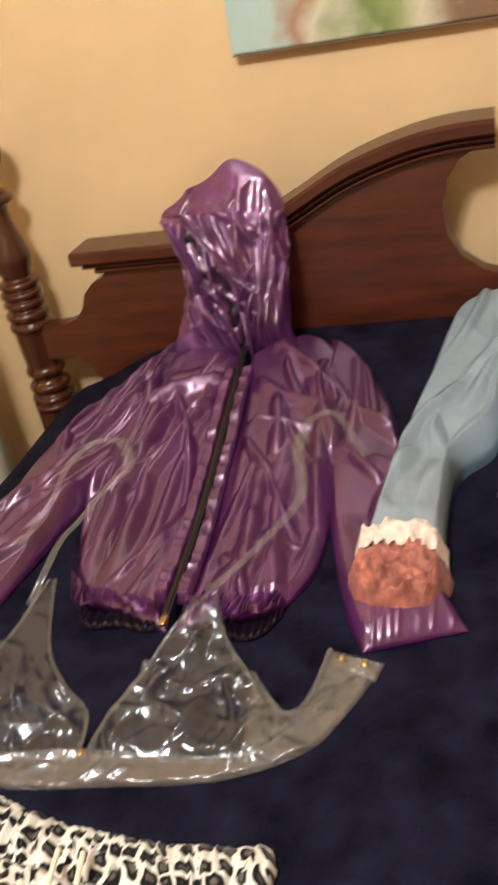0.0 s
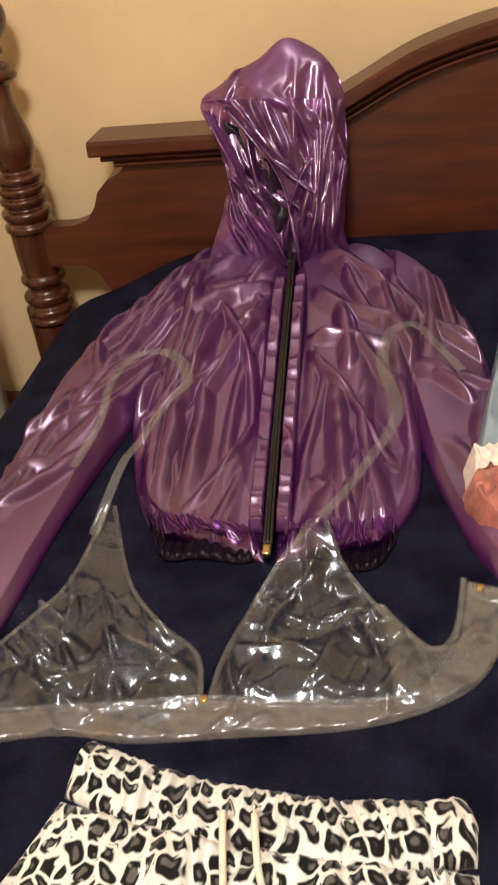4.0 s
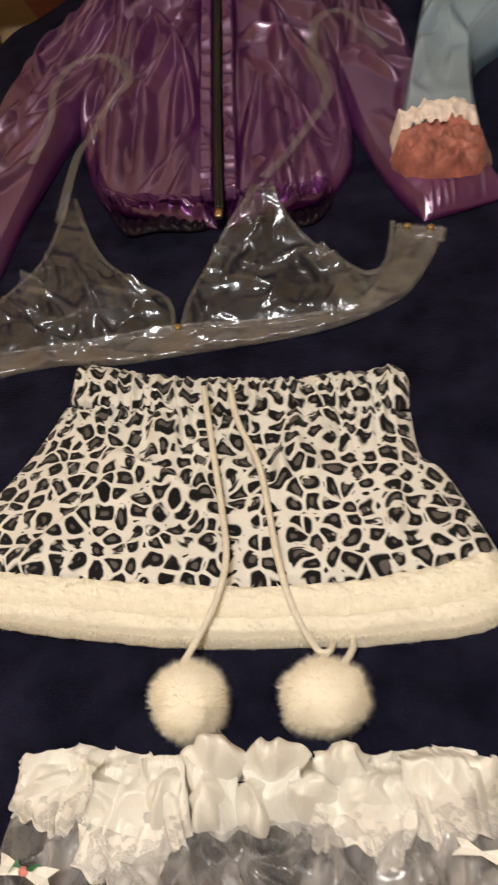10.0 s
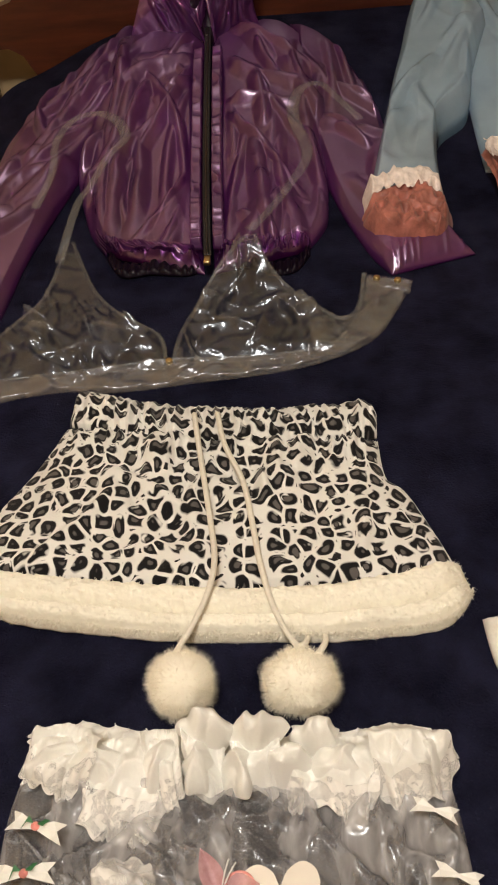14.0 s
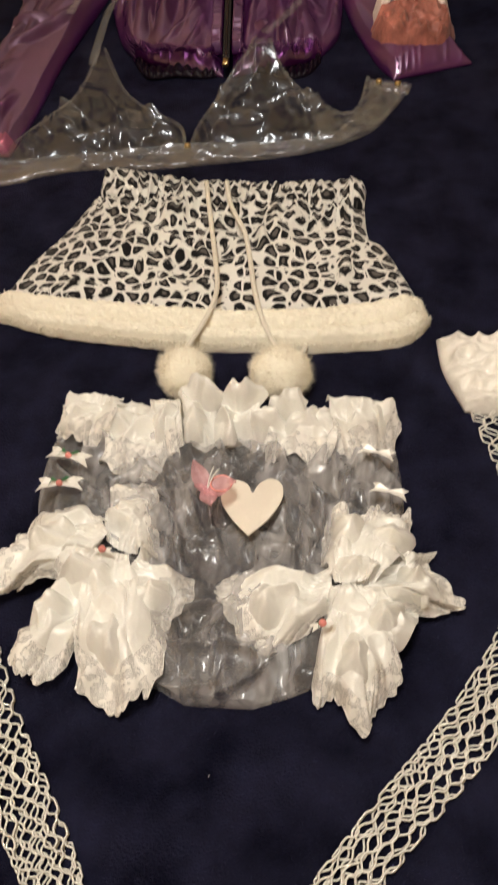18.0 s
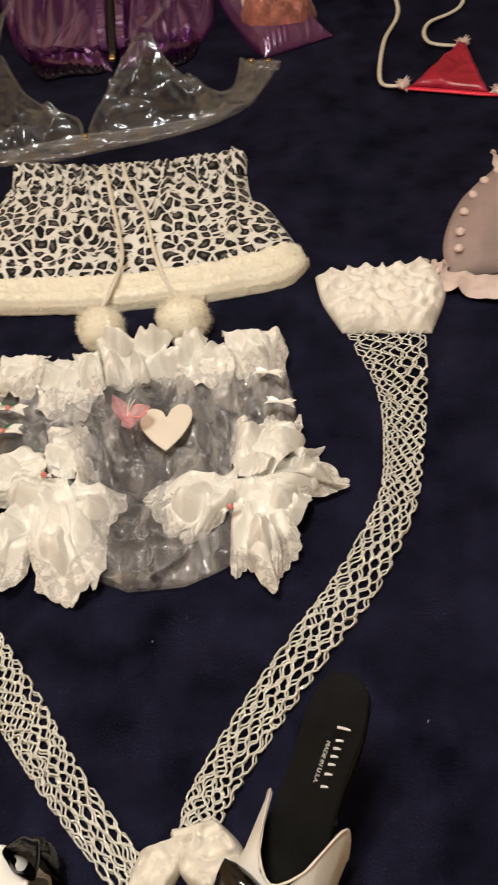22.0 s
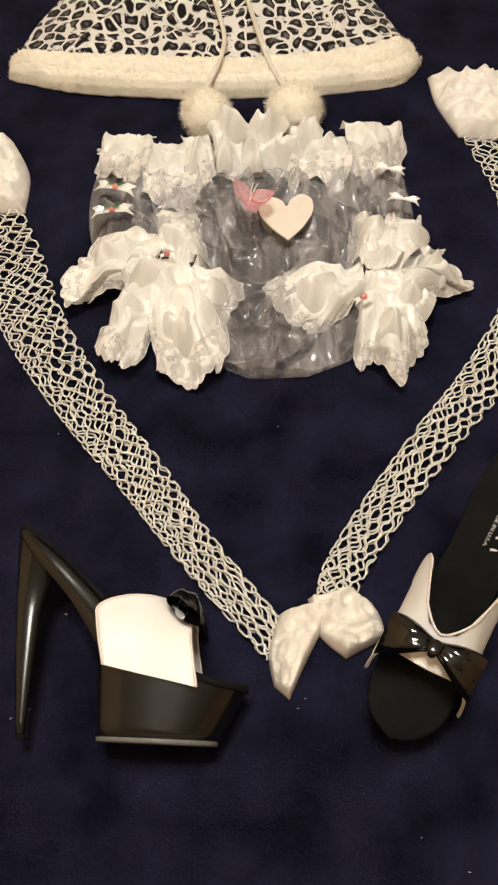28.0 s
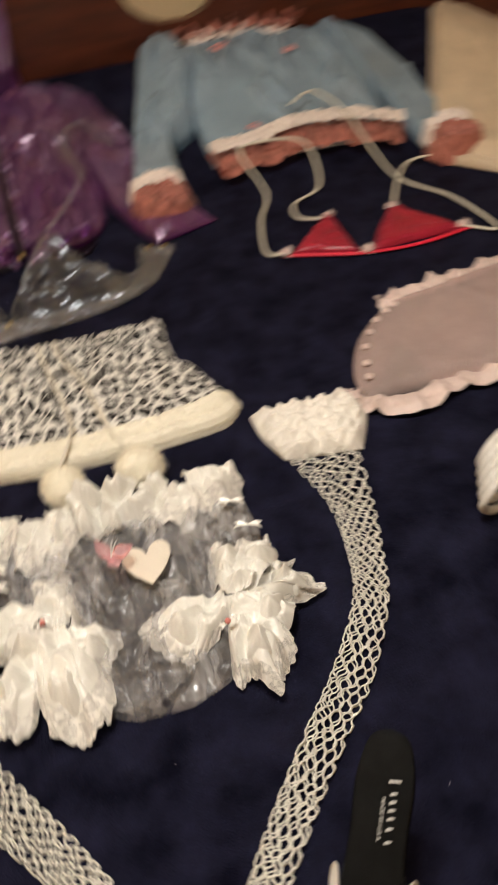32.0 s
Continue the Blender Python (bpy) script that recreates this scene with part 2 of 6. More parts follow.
WELTKNIT = material("white_welt_knit", (0.90, 0.86, 0.80), 0.6, vary=0.05, scale=60, bump=0.5, bump_scale=200, bump_dist=0.002)
SUEDE = material("black_insole_suede", (0.008, 0.008, 0.008), 0.9, spec=0.1, vary=0.25, scale=50, bump=0.3, bump_scale=500)
WHITELEATHER = material("white_leather", (0.95, 0.93, 0.89), 0.42, vary=0.03, scale=30, bump=0.15, bump_scale=350, bump_dist=0.0008)
PINKLEATHER = material("pale_pink_leather", (0.82, 0.74, 0.67), 0.45, vary=0.03, scale=30)
RUBBER = material("grey_rubber", (0.16, 0.16, 0.15), 0.6, vary=0.15, scale=60)
PRINT = material("white_print", (0.75, 0.74, 0.72), 0.6)
BLUE = see_through(material("pale_blue_vinyl", (0.46, 0.60, 0.72), 0.34, spec=0.7, coat=0.8, coat_rough=0.14, vary=0.12, scale=7, bump=0.35, bump_scale=24, bump_dist=0.004), 0.46, (0.64, 0.80, 0.92))
brushed(BLUE, (0, 1, 0), 0.9, 0.45, 1.6)
CORAL = see_through(material("coral_tulle", (0.56, 0.21, 0.165), 0.45, sheen=0.2, vary=0.4, scale=42, bump=0.4, bump_scale=90), 0.3, (0.95, 0.55, 0.45))
PINKFLOWER = material("pink_ribbon", (0.80, 0.33, 0.30), 0.5, vary=0.2, scale=60)
PALEPINK = material("pale_pink_satin", (0.74, 0.60, 0.57), 0.5, vary=0.08, scale=40, bump=0.3, bump_scale=60)
ROSE = material("rose_ribbon", (0.80, 0.28, 0.25), 0.5, vary=0.3, scale=90)
LEAF = material("ribbon_leaf", (0.04, 0.16, 0.06), 0.5, vary=0.2, scale=90)
PINKMESH = see_through(material("pink_sheer_mesh", (0.70, 0.55, 0.53), 0.7, vary=0.08, scale=20, bump=0.3, bump_scale=300), 0.5, (0.8, 0.68, 0.68))
RED = see_through(material("red_sheer_vinyl", (0.42, 0.015, 0.045), 0.3, spec=0.6, vary=0.15, scale=20, bump=0.3, bump_scale=30), 0.18, (0.9, 0.15, 0.2))
REDTRIM = material("red_binding", (0.75, 0.02, 0.06), 0.4, vary=0.08, scale=60)
TAN = material("tan_satin", (0.66, 0.53, 0.38), 0.4, sheen=0.2, vary=0.1, scale=12, bump=0.3, bump_scale=30, bump_dist=0.004)
WHITEPLASTIC = material("white_plastic", (0.72, 0.66, 0.54), 0.4, vary=0.05, scale=12)
DARKGRILLE = material("grille_shadow", (0.16, 0.12, 0.08), 0.7, vary=0.2, scale=30)
HEARTMAT = material("cream_pearl_vinyl", (0.82, 0.76, 0.66), 0.35, vary=0.04, scale=30)
BUTTERFLY = see_through(material("pink_sheer_wing", (0.95, 0.46, 0.50), 0.4, vary=0.3, scale=70), 0.5, (1.0, 0.8, 0.8))
SILVERY = material("pearl_white_plastic", (0.82, 0.80, 0.77), 0.25, coat=0.3, vary=0.06, scale=40)


def lace_material():
    """White lace: a net of fine holes with scroll figures, cut through."""
    m = material("white_lace", (0.92, 0.89, 0.84), 0.7)
    nt = m.node_tree
    mp = nt.nodes[m["coords"]]
    out, b = nt.nodes["Material Output"], nt.nodes["Principled BSDF"]
    v = nt.nodes.new("ShaderNodeTexVoronoi")
    v.feature = "DISTANCE_TO_EDGE"
    v.inputs["Scale"].default_value = 800
    n = nt.nodes.new("ShaderNodeTexNoise")
    n.inputs["Scale"].default_value, n.inputs["Detail"].default_value = 125, 1
    for node in (v, n):
        nt.links.new(mp.outputs[0], node.inputs["Vector"])
    net = nt.nodes.new("ShaderNodeMath")
    net.operation = "LESS_THAN"
    net.inputs[1].default_value = 0.11
    nt.links.new(v.outputs["Distance"], net.inputs[0])
    fig = nt.nodes.new("ShaderNodeMath")
    fig.operation = "GREATER_THAN"
    fig.inputs[1].default_value = 0.54
    nt.links.new(n.outputs[0], fig.inputs[0])
    both = nt.nodes.new("ShaderNodeMath")
    both.operation = "MAXIMUM"
    nt.links.new(net.outputs[0], both.inputs[0])
    nt.links.new(fig.outputs[0], both.inputs[1])
    t = nt.nodes.new("ShaderNodeBsdfTransparent")
    mix = nt.nodes.new("ShaderNodeMixShader")
    thin = nt.nodes.new("ShaderNodeMath")
    thin.operation = "MULTIPLY_ADD"
    thin.inputs[1].default_value, thin.inputs[2].default_value = 0.50, 0.48
    nt.links.new(both.outputs[0], thin.inputs[0])
    nt.links.new(thin.outputs[0], mix.inputs[0])
    nt.links.new(t.outputs[0], mix.inputs[1])
    nt.links.new(b.outputs[0], mix.inputs[2])
    nt.links.new(mix.outputs[0], out.inputs[0])
    return m


def leopard_material():
    """White plush with black broken rings round grey hearts, and small dark marks between them."""
    white = (0.80, 0.78, 0.74, 1)
    m = material("leopard_plush", (0.8, 0.78, 0.72), 0.9, spec=0.1, sheen=0.25, bump=0.35, bump_scale=500, bump_dist=0.0015)
    nt = m.node_tree
    mp, b = nt.nodes[m["coords"]], nt.nodes["Principled BSDF"]
    mp.inputs["Scale"].default_value = (1.0, 0.92, 0.0)

    def math_node(op, a, c, d=None):
        n = nt.nodes.new("ShaderNodeMath")
        n.operation = op
        for k, v in enumerate((a, c, d)):
            if v is None:
                continue
            if isinstance(v, (int, float)):
                n.inputs[k].default_value = v
            else:
                nt.links.new(v, n.inputs[k])
        return n.outputs[0]

    def speckle(scale, detail, at):
        n = nt.nodes.new("ShaderNodeTexNoise")
        n.inputs["Scale"].default_value, n.inputs["Detail"].default_value = scale, detail
        sh = nt.nodes.new("ShaderNodeMapping")
        sh.inputs["Location"].default_value = at
        nt.links.new(mp.outputs[0], sh.inputs["Vector"])
        nt.links.new(sh.outputs[0], n.inputs["Vector"])
        return n

    def bent(amount, wob):
        add = nt.nodes.new("ShaderNodeMixRGB")
        add.blend_type, add.inputs[0].default_value = "LINEAR_LIGHT", amount
        nt.links.new(mp.outputs[0], add.inputs[1])
        nt.links.new(wob.outputs[1], add.inputs[2])
        return add.outputs[0]

    def cells(scale, feature, vec, rand=0.85):
        v = nt.nodes.new("ShaderNodeTexVoronoi")
        v.voronoi_dimensions, v.feature = "2D", feature
        v.inputs["Scale"].default_value, v.inputs["Randomness"].default_value = scale, rand
        nt.links.new(vec, v.inputs["Vector"])
        return v

    vec = bent(0.0078, speckle(48, 0.2, (0, 0, 0)))
    f1, edge = cells(57, "F1", vec, 0.66), cells(57, "DISTANCE_TO_EDGE", vec, 0.66)
    size = nt.nodes.new("ShaderNodeSeparateXYZ")
    nt.links.new(f1.outputs["Color"], size.inputs[0])
    radius = math_node("MULTIPLY_ADD", size.outputs[0], 0.18, 0.405)
    inside = math_node("SUBTRACT", radius, f1.outputs["Distance"])
    apart = math_node("MULTIPLY_ADD", edge.outputs["Distance"], 1.6, -0.16)
    spot = math_node("SMOOTH_MIN", inside, apart, 0.24)
    spot = math_node("ADD", spot, math_node("MULTIPLY_ADD", speckle(75, 0, (5, 2, 0)).outputs[0], 0.30, -0.115))
    heart = math_node("ADD", spot, math_node("MULTIPLY_ADD", speckle(64, 0, (8, 1, 0)).outputs[0], 0.40, -0.285))
    core = nt.nodes.new("ShaderNodeMapRange")
    core.inputs["From Min"].default_value, core.inputs["From Max"].default_value = 0.225, 0.31
    nt.links.new(heart, core.inputs[0])
    dark = nt.nodes.new("ShaderNodeMixRGB")
    nt.links.new(core.outputs[0], dark.inputs[0])
    dark.inputs[1].default_value, dark.inputs[2].default_value = (0.012, 0.011, 0.012, 1), (0.115, 0.104, 0.098, 1)
    inked = nt.nodes.new("ShaderNodeMapRange")
    inked.inputs["From Min"].default_value, inked.inputs["From Max"].default_value = -0.02, 0.07
    nt.links.new(spot, inked.inputs[0])
    r = nt.nodes.new("ShaderNodeMixRGB")
    nt.links.new(inked.outputs[0], r.inputs[0])
    r.inputs[1].default_value = white
    nt.links.new(dark.outputs[0], r.inputs[2])
    # gaps where the ring stays open
    open_ring = nt.nodes.new("ShaderNodeMapRange")
    open_ring.inputs["From Min"].default_value, open_ring.inputs["From Max"].default_value = 0.60, 0.68
    nt.links.new(speckle(80, 0, (3.1, 7.7, 0)).outputs[0], open_ring.inputs[0])
    rim = nt.nodes.new("ShaderNodeMapRange")
    rim.inputs["From Min"].default_value, rim.inputs["From Max"].default_value = 0.26, 0.18
    nt.links.new(spot, rim.inputs[0])
    torn = nt.nodes.new("ShaderNodeMixRGB")
    nt.links.new(math_node("MULTIPLY", open_ring.outputs[0], rim.outputs[0]), torn.inputs[0])
    nt.links.new(r.outputs[0], torn.inputs[1])
    torn.inputs[2].default_value = white
    # small solid marks in the gaps
    vec2 = bent(0.010, speckle(80, 1, (1.7, 4.4, 0)))
    dot = cells(74, "F1", vec2, 1.0)
    rnd2 = nt.nodes.new("ShaderNodeSeparateXYZ")
    nt.links.new(dot.outputs["Color"], rnd2.inputs[0])
    mark = nt.nodes.new("ShaderNodeMapRange")
    mark.inputs["From Min"].default_value, mark.inputs["From Max"].default_value = 0.0, 0.05
    blot = math_node("SUBTRACT", math_node("MULTIPLY_ADD", rnd2.outputs[1], 0.24, 0.10), dot.outputs["Distance"])
    clear_of = math_node("MULTIPLY_ADD", spot, -1.0, -0.14)
    nt.links.new(math_node("SMOOTH_MIN", blot, clear_of, 0.10), mark.inputs[0])
    mixed = nt.nodes.new("ShaderNodeMixRGB")
    nt.links.new(mark.outputs[0], mixed.inputs[0])
    nt.links.new(torn.outputs[0], mixed.inputs[1])
    mixed.inputs[2].default_value = (0.02, 0.019, 0.02, 1)
    nt.links.new(mixed.outputs[0], b.inputs["Base Color"])
    return m


def painting_material():
    m = material("painted_canvas", (0.5, 0.6, 0.6), 0.6, bump=0.3, bump_scale=90)
    nt = m.node_tree
    mp, b = nt.nodes[m["coords"]], nt.nodes["Principled BSDF"]
    sep = nt.nodes.new("ShaderNodeSeparateXYZ")
    nt.links.new(mp.outputs[0], sep.inputs[0])
    n = nt.nodes.new("ShaderNodeTexNoise")
    n.inputs["Scale"].default_value, n.inputs["Detail"].default_value = 9, 4
    nt.links.new(mp.outputs[0], n.inputs["Vector"])
    s = nt.nodes.new("ShaderNodeMath")
    s.operation = "MULTIPLY_ADD"
    s.inputs[1].default_value = 0.22
    nt.links.new(n.outputs[0], s.inputs[0])
    nt.links.new(sep.outputs[0], s.inputs[2])
    r = nt.nodes.new("ShaderNodeValToRGB")
    e = r.color_ramp.elements
    e[0].position, e[0].color = 0.02, (0.36, 0.56, 0.58, 1)
    e[1].position, e[1].color = 0.98, (0.55, 0.50, 0.36, 1)
    for pos, col in ((0.20, (0.45, 0.60, 0.58)), (0.25, (0.38, 0.22, 0.14)), (0.30, (0.60, 0.60, 0.48)), (0.36, (0.16, 0.24, 0.07)), (0.42, (0.30, 0.36, 0.16)),
                     (0.47, (0.62, 0.60, 0.46)), (0.53, (0.20, 0.12, 0.07)), (0.59, (0.24, 0.14, 0.08)), (0.64, (0.52, 0.54, 0.40)), (0.8, (0.3, 0.38, 0.2))):
        x = e.new(pos)
        x.color = (*col, 1)
    nt.links.new(s.outputs[0], r.inputs[0])
    nt.links.new(r.outputs[0], b.inputs["Base Color"])
    return m


LACE = lace_material()
LEOPARD = leopard_material()
CANVAS = painting_material()


# ---- geometry helpers ----
def thing(name, label, category, at=(0, 0, 0), group=""):
    ob = new(name)
    ob.location = at
    ob.empty_display_size = 0.05
    return tagged(ob, label, category, group)


def mesh_of(name, verts, faces, mat, smooth=True):
    me = bpy.data.meshes.new(name)
    me.from_pydata([tuple(v) for v in verts], [], faces)
    me.materials.append(mat)
    if smooth:
        me.polygons.foreach_set("use_smooth", [True] * len(me.polygons))
    me.update()
    return me


def part(name, data, mat, parent=None, label="", smooth=True):
    """Links a bmesh or (verts, faces) as one mesh object under a thing or a part."""
    if isinstance(data, bmesh.types.BMesh):
        me = bpy.data.meshes.new(name)
        data.to_mesh(me)
        data.free()
        me.materials.append(mat)
        if smooth:
            me.polygons.foreach_set("use_smooth", [True] * len(me.polygons))
    else:
        me = mesh_of(name, data[0], data[1], mat, smooth)
    ob = new(name, me)
    if parent:
        ob.parent = parent
        up, off = parent, Vector((0, 0, 0))
        while up:
            off += up.location
            up = up.parent
        ob.location = -off if not parent.get("local") else (0, 0, 0)
    if label:
        ob["label"] = label
    return ob


def setting(name, data, mat, label, category, smooth=False):
    return tagged(part(name, data, mat, smooth=smooth), label, category, kind="structure")


def smooth01(a, b, v):
    u = min(1.0, max(0.0, (v - a) / (b - a)))
    return u * u * (3 - 2 * u)


def spline(pts, t):
    """A point on the smooth curve through pts; t from 0 to 1."""
    n = len(pts) - 1
    f = min(max(t, 0.0), 1.0) * n
    i = min(int(f), n - 1)
    f -= i
    p0, p1, p2, p3 = (pts[max(i - 1, 0)], pts[i], pts[i + 1], pts[min(i + 2, n)])
    return Vector([0.5 * (2 * b + (c - a) * f + (2 * a - 5 * b + 4 * c - d) * f * f + (3 * b - a - 3 * c + d) * f ** 3)
                   for a, b, c, d in zip(p0, p1, p2, p3)])


def box(x0, x1, y0, y1, z0, z1, bevel=0.0):
    bm = bmesh.new()
    bmesh.ops.create_cube(bm, size=1)
    for v in bm.verts:
        v.co = ((x0 + x1) / 2 + v.co.x * (x1 - x0), (y0 + y1) / 2 + v.co.y * (y1 - y0), (z0 + z1) / 2 + v.co.z * (z1 - z0))
    if bevel:
        bmesh.ops.bevel(bm, geom=bm.edges[:], offset=bevel, segments=2, affect="EDGES", profile=0.5)
    return bm


def grid(fn, nu, nv, wrap=False):
    verts = [fn(i / nu, j / nv) for j in range(nv + 1) for i in range(nu + 1)]
    faces = [(j * (nu + 1) + i, j * (nu + 1) + i + 1, (j + 1) * (nu + 1) + i + 1, (j + 1) * (nu + 1) + i) for j in range(nv) for i in range(nu)]
    return verts, faces


def join(*pieces):
    verts, faces = [], []
    for v, f in pieces:
        k = len(verts)
        verts += list(v)
        faces += [tuple(i + k for i in q) for q in f]
    return verts, faces


def tube(pts, radius, sides=6, closed_ends=True, n=None, flat=1.0):
    """A round cord along a smooth curve through 3D points."""
    pts = [Vector(p) for p in pts]
    n = n or len(pts) * 6
    line = [spline(pts, i / n) for i in range(n + 1)]
    verts, faces = [], []
    for i, p in enumerate(line):
        d = (line[min(i + 1, n)] - line[max(i - 1, 0)]).normalized()
        side = d.cross(Vector((0, 0, 1)))
        side = side.normalized() if side.length > 1e-4 else Vector((1, 0, 0))
        up = side.cross(d).normalized()
        r = radius(i / n) if callable(radius) else radius
        for k in range(sides):
            a = 2 * math.pi * k / sides
            verts.append(p + side * (r * math.cos(a)) + up * (r * flat * math.sin(a)))
    for i in range(n):
        for k in range(sides):
            a, b = i * sides + k, i * sides + (k + 1) % sides
            faces.append((a, b, b + sides, a + sides))
    if closed_ends:
        faces += [tuple(reversed(range(sides))), tuple(range(n * sides, n * sides + sides))]
    return verts, faces


def lathe(profile, centre, segments=32, steps=5):
    """Turned shape from (radius, z) pairs."""
    n = (len(profile) - 1) * steps
    rows = [spline(profile, i / n) for i in range(n + 1)]
    verts = [(centre[0] + max(r, 0.0005) * math.cos(2 * math.pi * k / segments), centre[1] + max(r, 0.0005) * math.sin(2 * math.pi * k / segments), centre[2] + z)
             for r, z in rows for k in range(segments)]
    faces = [(i * segments + k, i * segments + (k + 1) % segments, (i + 1) * segments + (k + 1) % segments, (i + 1) * segments + k)
             for i in range(n) for k in range(segments)]
    faces += [tuple(reversed(range(segments))), tuple(range(n * segments, (n + 1) * segments))]
    return verts, faces


def bed_z(x, y):
    """Height of the cover's top over the mattress and the pillows."""
    ax = abs(x)
    rise = 0.112 * smooth01(1.15, 1.75, y) * smooth01(0.97, 0.60, ax)
    z = 0.70 + rise
    if ax > 0.89:
        u = min((ax - 0.89) / 0.10, 1.0)
        z -= 0.10 * (1 - math.sqrt(max(0.0, 1 - u * u)))
    return z


def ridge(x, y, seed, sharp=2.0):
    """Creases: 0 to 1, high along thin winding lines."""
    return max(0.0, 1 - 2.2 * abs(noise.noise((x, y, seed)))) ** sharp


def creases(x, y, seed, along=(0.0, 1.0), fine=9.0, long=2.2):
    """Fold relief, -0.3 to 1: folds that run along a direction, with slanting ones over them."""
    a = x * along[1] - y * along[0]
    b = x * along[0] + y * along[1]
    w = 0.04 * noise.noise((x * 6, y * 6, seed + 40))
    t = 0.10 * noise.noise((x * 3.2, y * 3.2, seed + 60))
    return (0.50 * ridge((a + w + t) * fine, b * long, seed, 2.6) + 0.40 * ridge((a + 0.45 * b - t) * fine * 0.7, (b - 0.4 * a) * long * 1.2, seed + 7, 4.0)
            + 0.35 * ridge((a - 0.6 * b + t) * fine * 0.5, b * long * 0.9, seed + 13, 3.0)
            + 0.25 * noise.noise((x * 14, y * 14, seed + 3)))


def strokes(seed, n, x0, x1, y0, y1, turn, spread, length, width, height):
    """Random folds in a region: each a bent line with its own run, width and height."""
    rnd = random.Random(seed)
    found = []
    for k in range(n):
        a = radians(turn + rnd.gauss(0, spread))
        ln = length * rnd.uniform(0.5, 1.35)
        found.append((rnd.uniform(x0, x1), rnd.uniform(y0, y1), math.cos(a), math.sin(a), ln, rnd.gauss(0, 0.14) * ln, width * rnd.uniform(0.6, 1.4),
                      height * rnd.uniform(0.5, 1.25), rnd.random() * 30))
    return found


def folded(x, y, lines, crisp=False):
    """Height of the highest fold over a place, with uneven crests."""
    best = 0.0
    for cx, cy, ca, sa, ln, bend, w, h, s in lines:
        dx, dy = x - cx, y - cy
        k = (dx * ca + dy * sa) / ln
        if -1 < k < 1:
            d = abs(dy * ca - dx * sa - bend * (1 - k * k)) / w
            if d < 1:
                best = max(best, h * ((1 - d) ** 1.4 if crisp else (1 - d * d) ** 2) * (1 - k * k) * (0.8 + 0.35 * noise.noise((k * ln * 26, s, 0))))
    return best


def laid(L, R, nu, nv, top, lift=0.004, low=0.0015, edge=6.0, under=True, ragged=0.0):
    """A flat-laid piece of clothing between two edge curves: an upper layer with folds and an under layer on the bed, joined at the rim."""
    def place(u, v):
        a, b = spline(L, v), spline(R, v)
        p = a.lerp(b, u)
        if ragged and (u in (0.0, 1.0) or v in (0.0, 1.0)):
            p += Vector((noise.noise((p.x * 60, p.y * 60, 1)), noise.noise((p.x * 60, p.y * 60, 9)))) * ragged
        return p

    def upper(u, v):
        p = place(u, v)
        rim = min(1.0, edge * min(u, 1 - u) * 1.6) ** 0.6 * min(1.0, edge * 2 * min(v, 1 - v)) ** 0.6
        return (p.x, p.y, bed_z(p.x, p.y) + lift + rim * top(u, v, p.x, p.y))

    def lower(u, v):
        p = place(u, v)
        return (p.x, p.y, bed_z(p.x, p.y) + low)

    up = grid(upper, nu, nv)
    if not under:
        return up
    dn = grid(lower, nu, nv)
    m = len(up[0])
    faces = list(up[1]) + [tuple(i + m for i in reversed(f)) for f in dn[1]]
    rim = [j * (nu + 1) for j in range(nv + 1)], [j * (nu + 1) + nu for j in range(nv + 1)], list(range(nu + 1)), [nv * (nu + 1) + i for i in range(nu + 1)]
    for n, line in enumerate(rim):
        for a, b in zip(line, line[1:]):
            q = (a, a + m, b + m, b)
            faces.append(q if n in (1, 2) else q[::-1])
    return up[0] + dn[0], faces


def ruffle(path, width, waves, amp, lift, side=1, seed=0, inner=0.0, uneven=0.35, nv=10, scallop=0.0, per=26):
    """A gathered frill that stands off a sewn line on one side of it."""
    n = per * max(4, waves)
    pts = [Vector((p[0], p[1])) for p in path]

    def at(u, v):
        p = spline(pts, u)
        d = (spline(pts, min(u + 0.01, 1)) - spline(pts, max(u - 0.01, 0))).normalized()
        out = Vector((d.y, -d.x)) * side
        ph = waves * 2 * math.pi * (u + 0.03 * noise.noise((u * 9, seed, 0))) + seed
        w = width * (1 + uneven * noise.noise((u * waves * 0.7, seed, 4)) + 0.18 * uneven * math.sin(ph * 0.5 + 1))
        r = inner + (w - inner) * v
        if scallop:
            r += scallop * v * abs(math.sin(ph * 3.0))
        swing = 0.35 * amp * v * math.cos(ph)
        q = p + out * r + d * (swing + 0.012 * v * noise.noise((u * 7, v * 2, seed)))
        z = bed_z(q.x, q.y) + lift + amp * (0.25 + 0.75 * v) * (0.5 + 0.5 * math.sin(ph)) * (1 - 0.45 * v) + amp * 0.4 * v * (1 - v) * 4 * 0.5
        z += 0.006 * noise.noise((q.x * 60, q.y * 60, seed))
        return (q.x, q.y, max(z, bed_z(q.x, q.y) + 0.002))

    return grid(at, n, nv)


def hairs(points, length, thick, seed, droop=0.2):
    """Fine tapering hairs from (place, direction) pairs."""
    rnd = random.Random(seed)
    verts, faces = [], []
    for p, d in points:
        p, d = Vector(p), Vector(d).normalized()
        d = (d + Vector((rnd.gauss(0, 0.35), rnd.gauss(0, 0.35), rnd.gauss(0, 0.3)))).normalized()
        s = d.cross(Vector((rnd.random() - 0.5, rnd.random() - 0.5, rnd.random()))).normalized() * thick
        ln = length * rnd.uniform(0.55, 1.2)
        k = len(verts)
        verts += [p - s, p + s, p + d * ln * 0.6 + s * 0.5 + Vector((0, 0, -droop * ln * 0.15)), p + d * ln + Vector((0, 0, -droop * ln * 0.4))]
        faces += [(k, k + 1, k + 2), (k, k + 2, k + 3)]
    return verts, faces


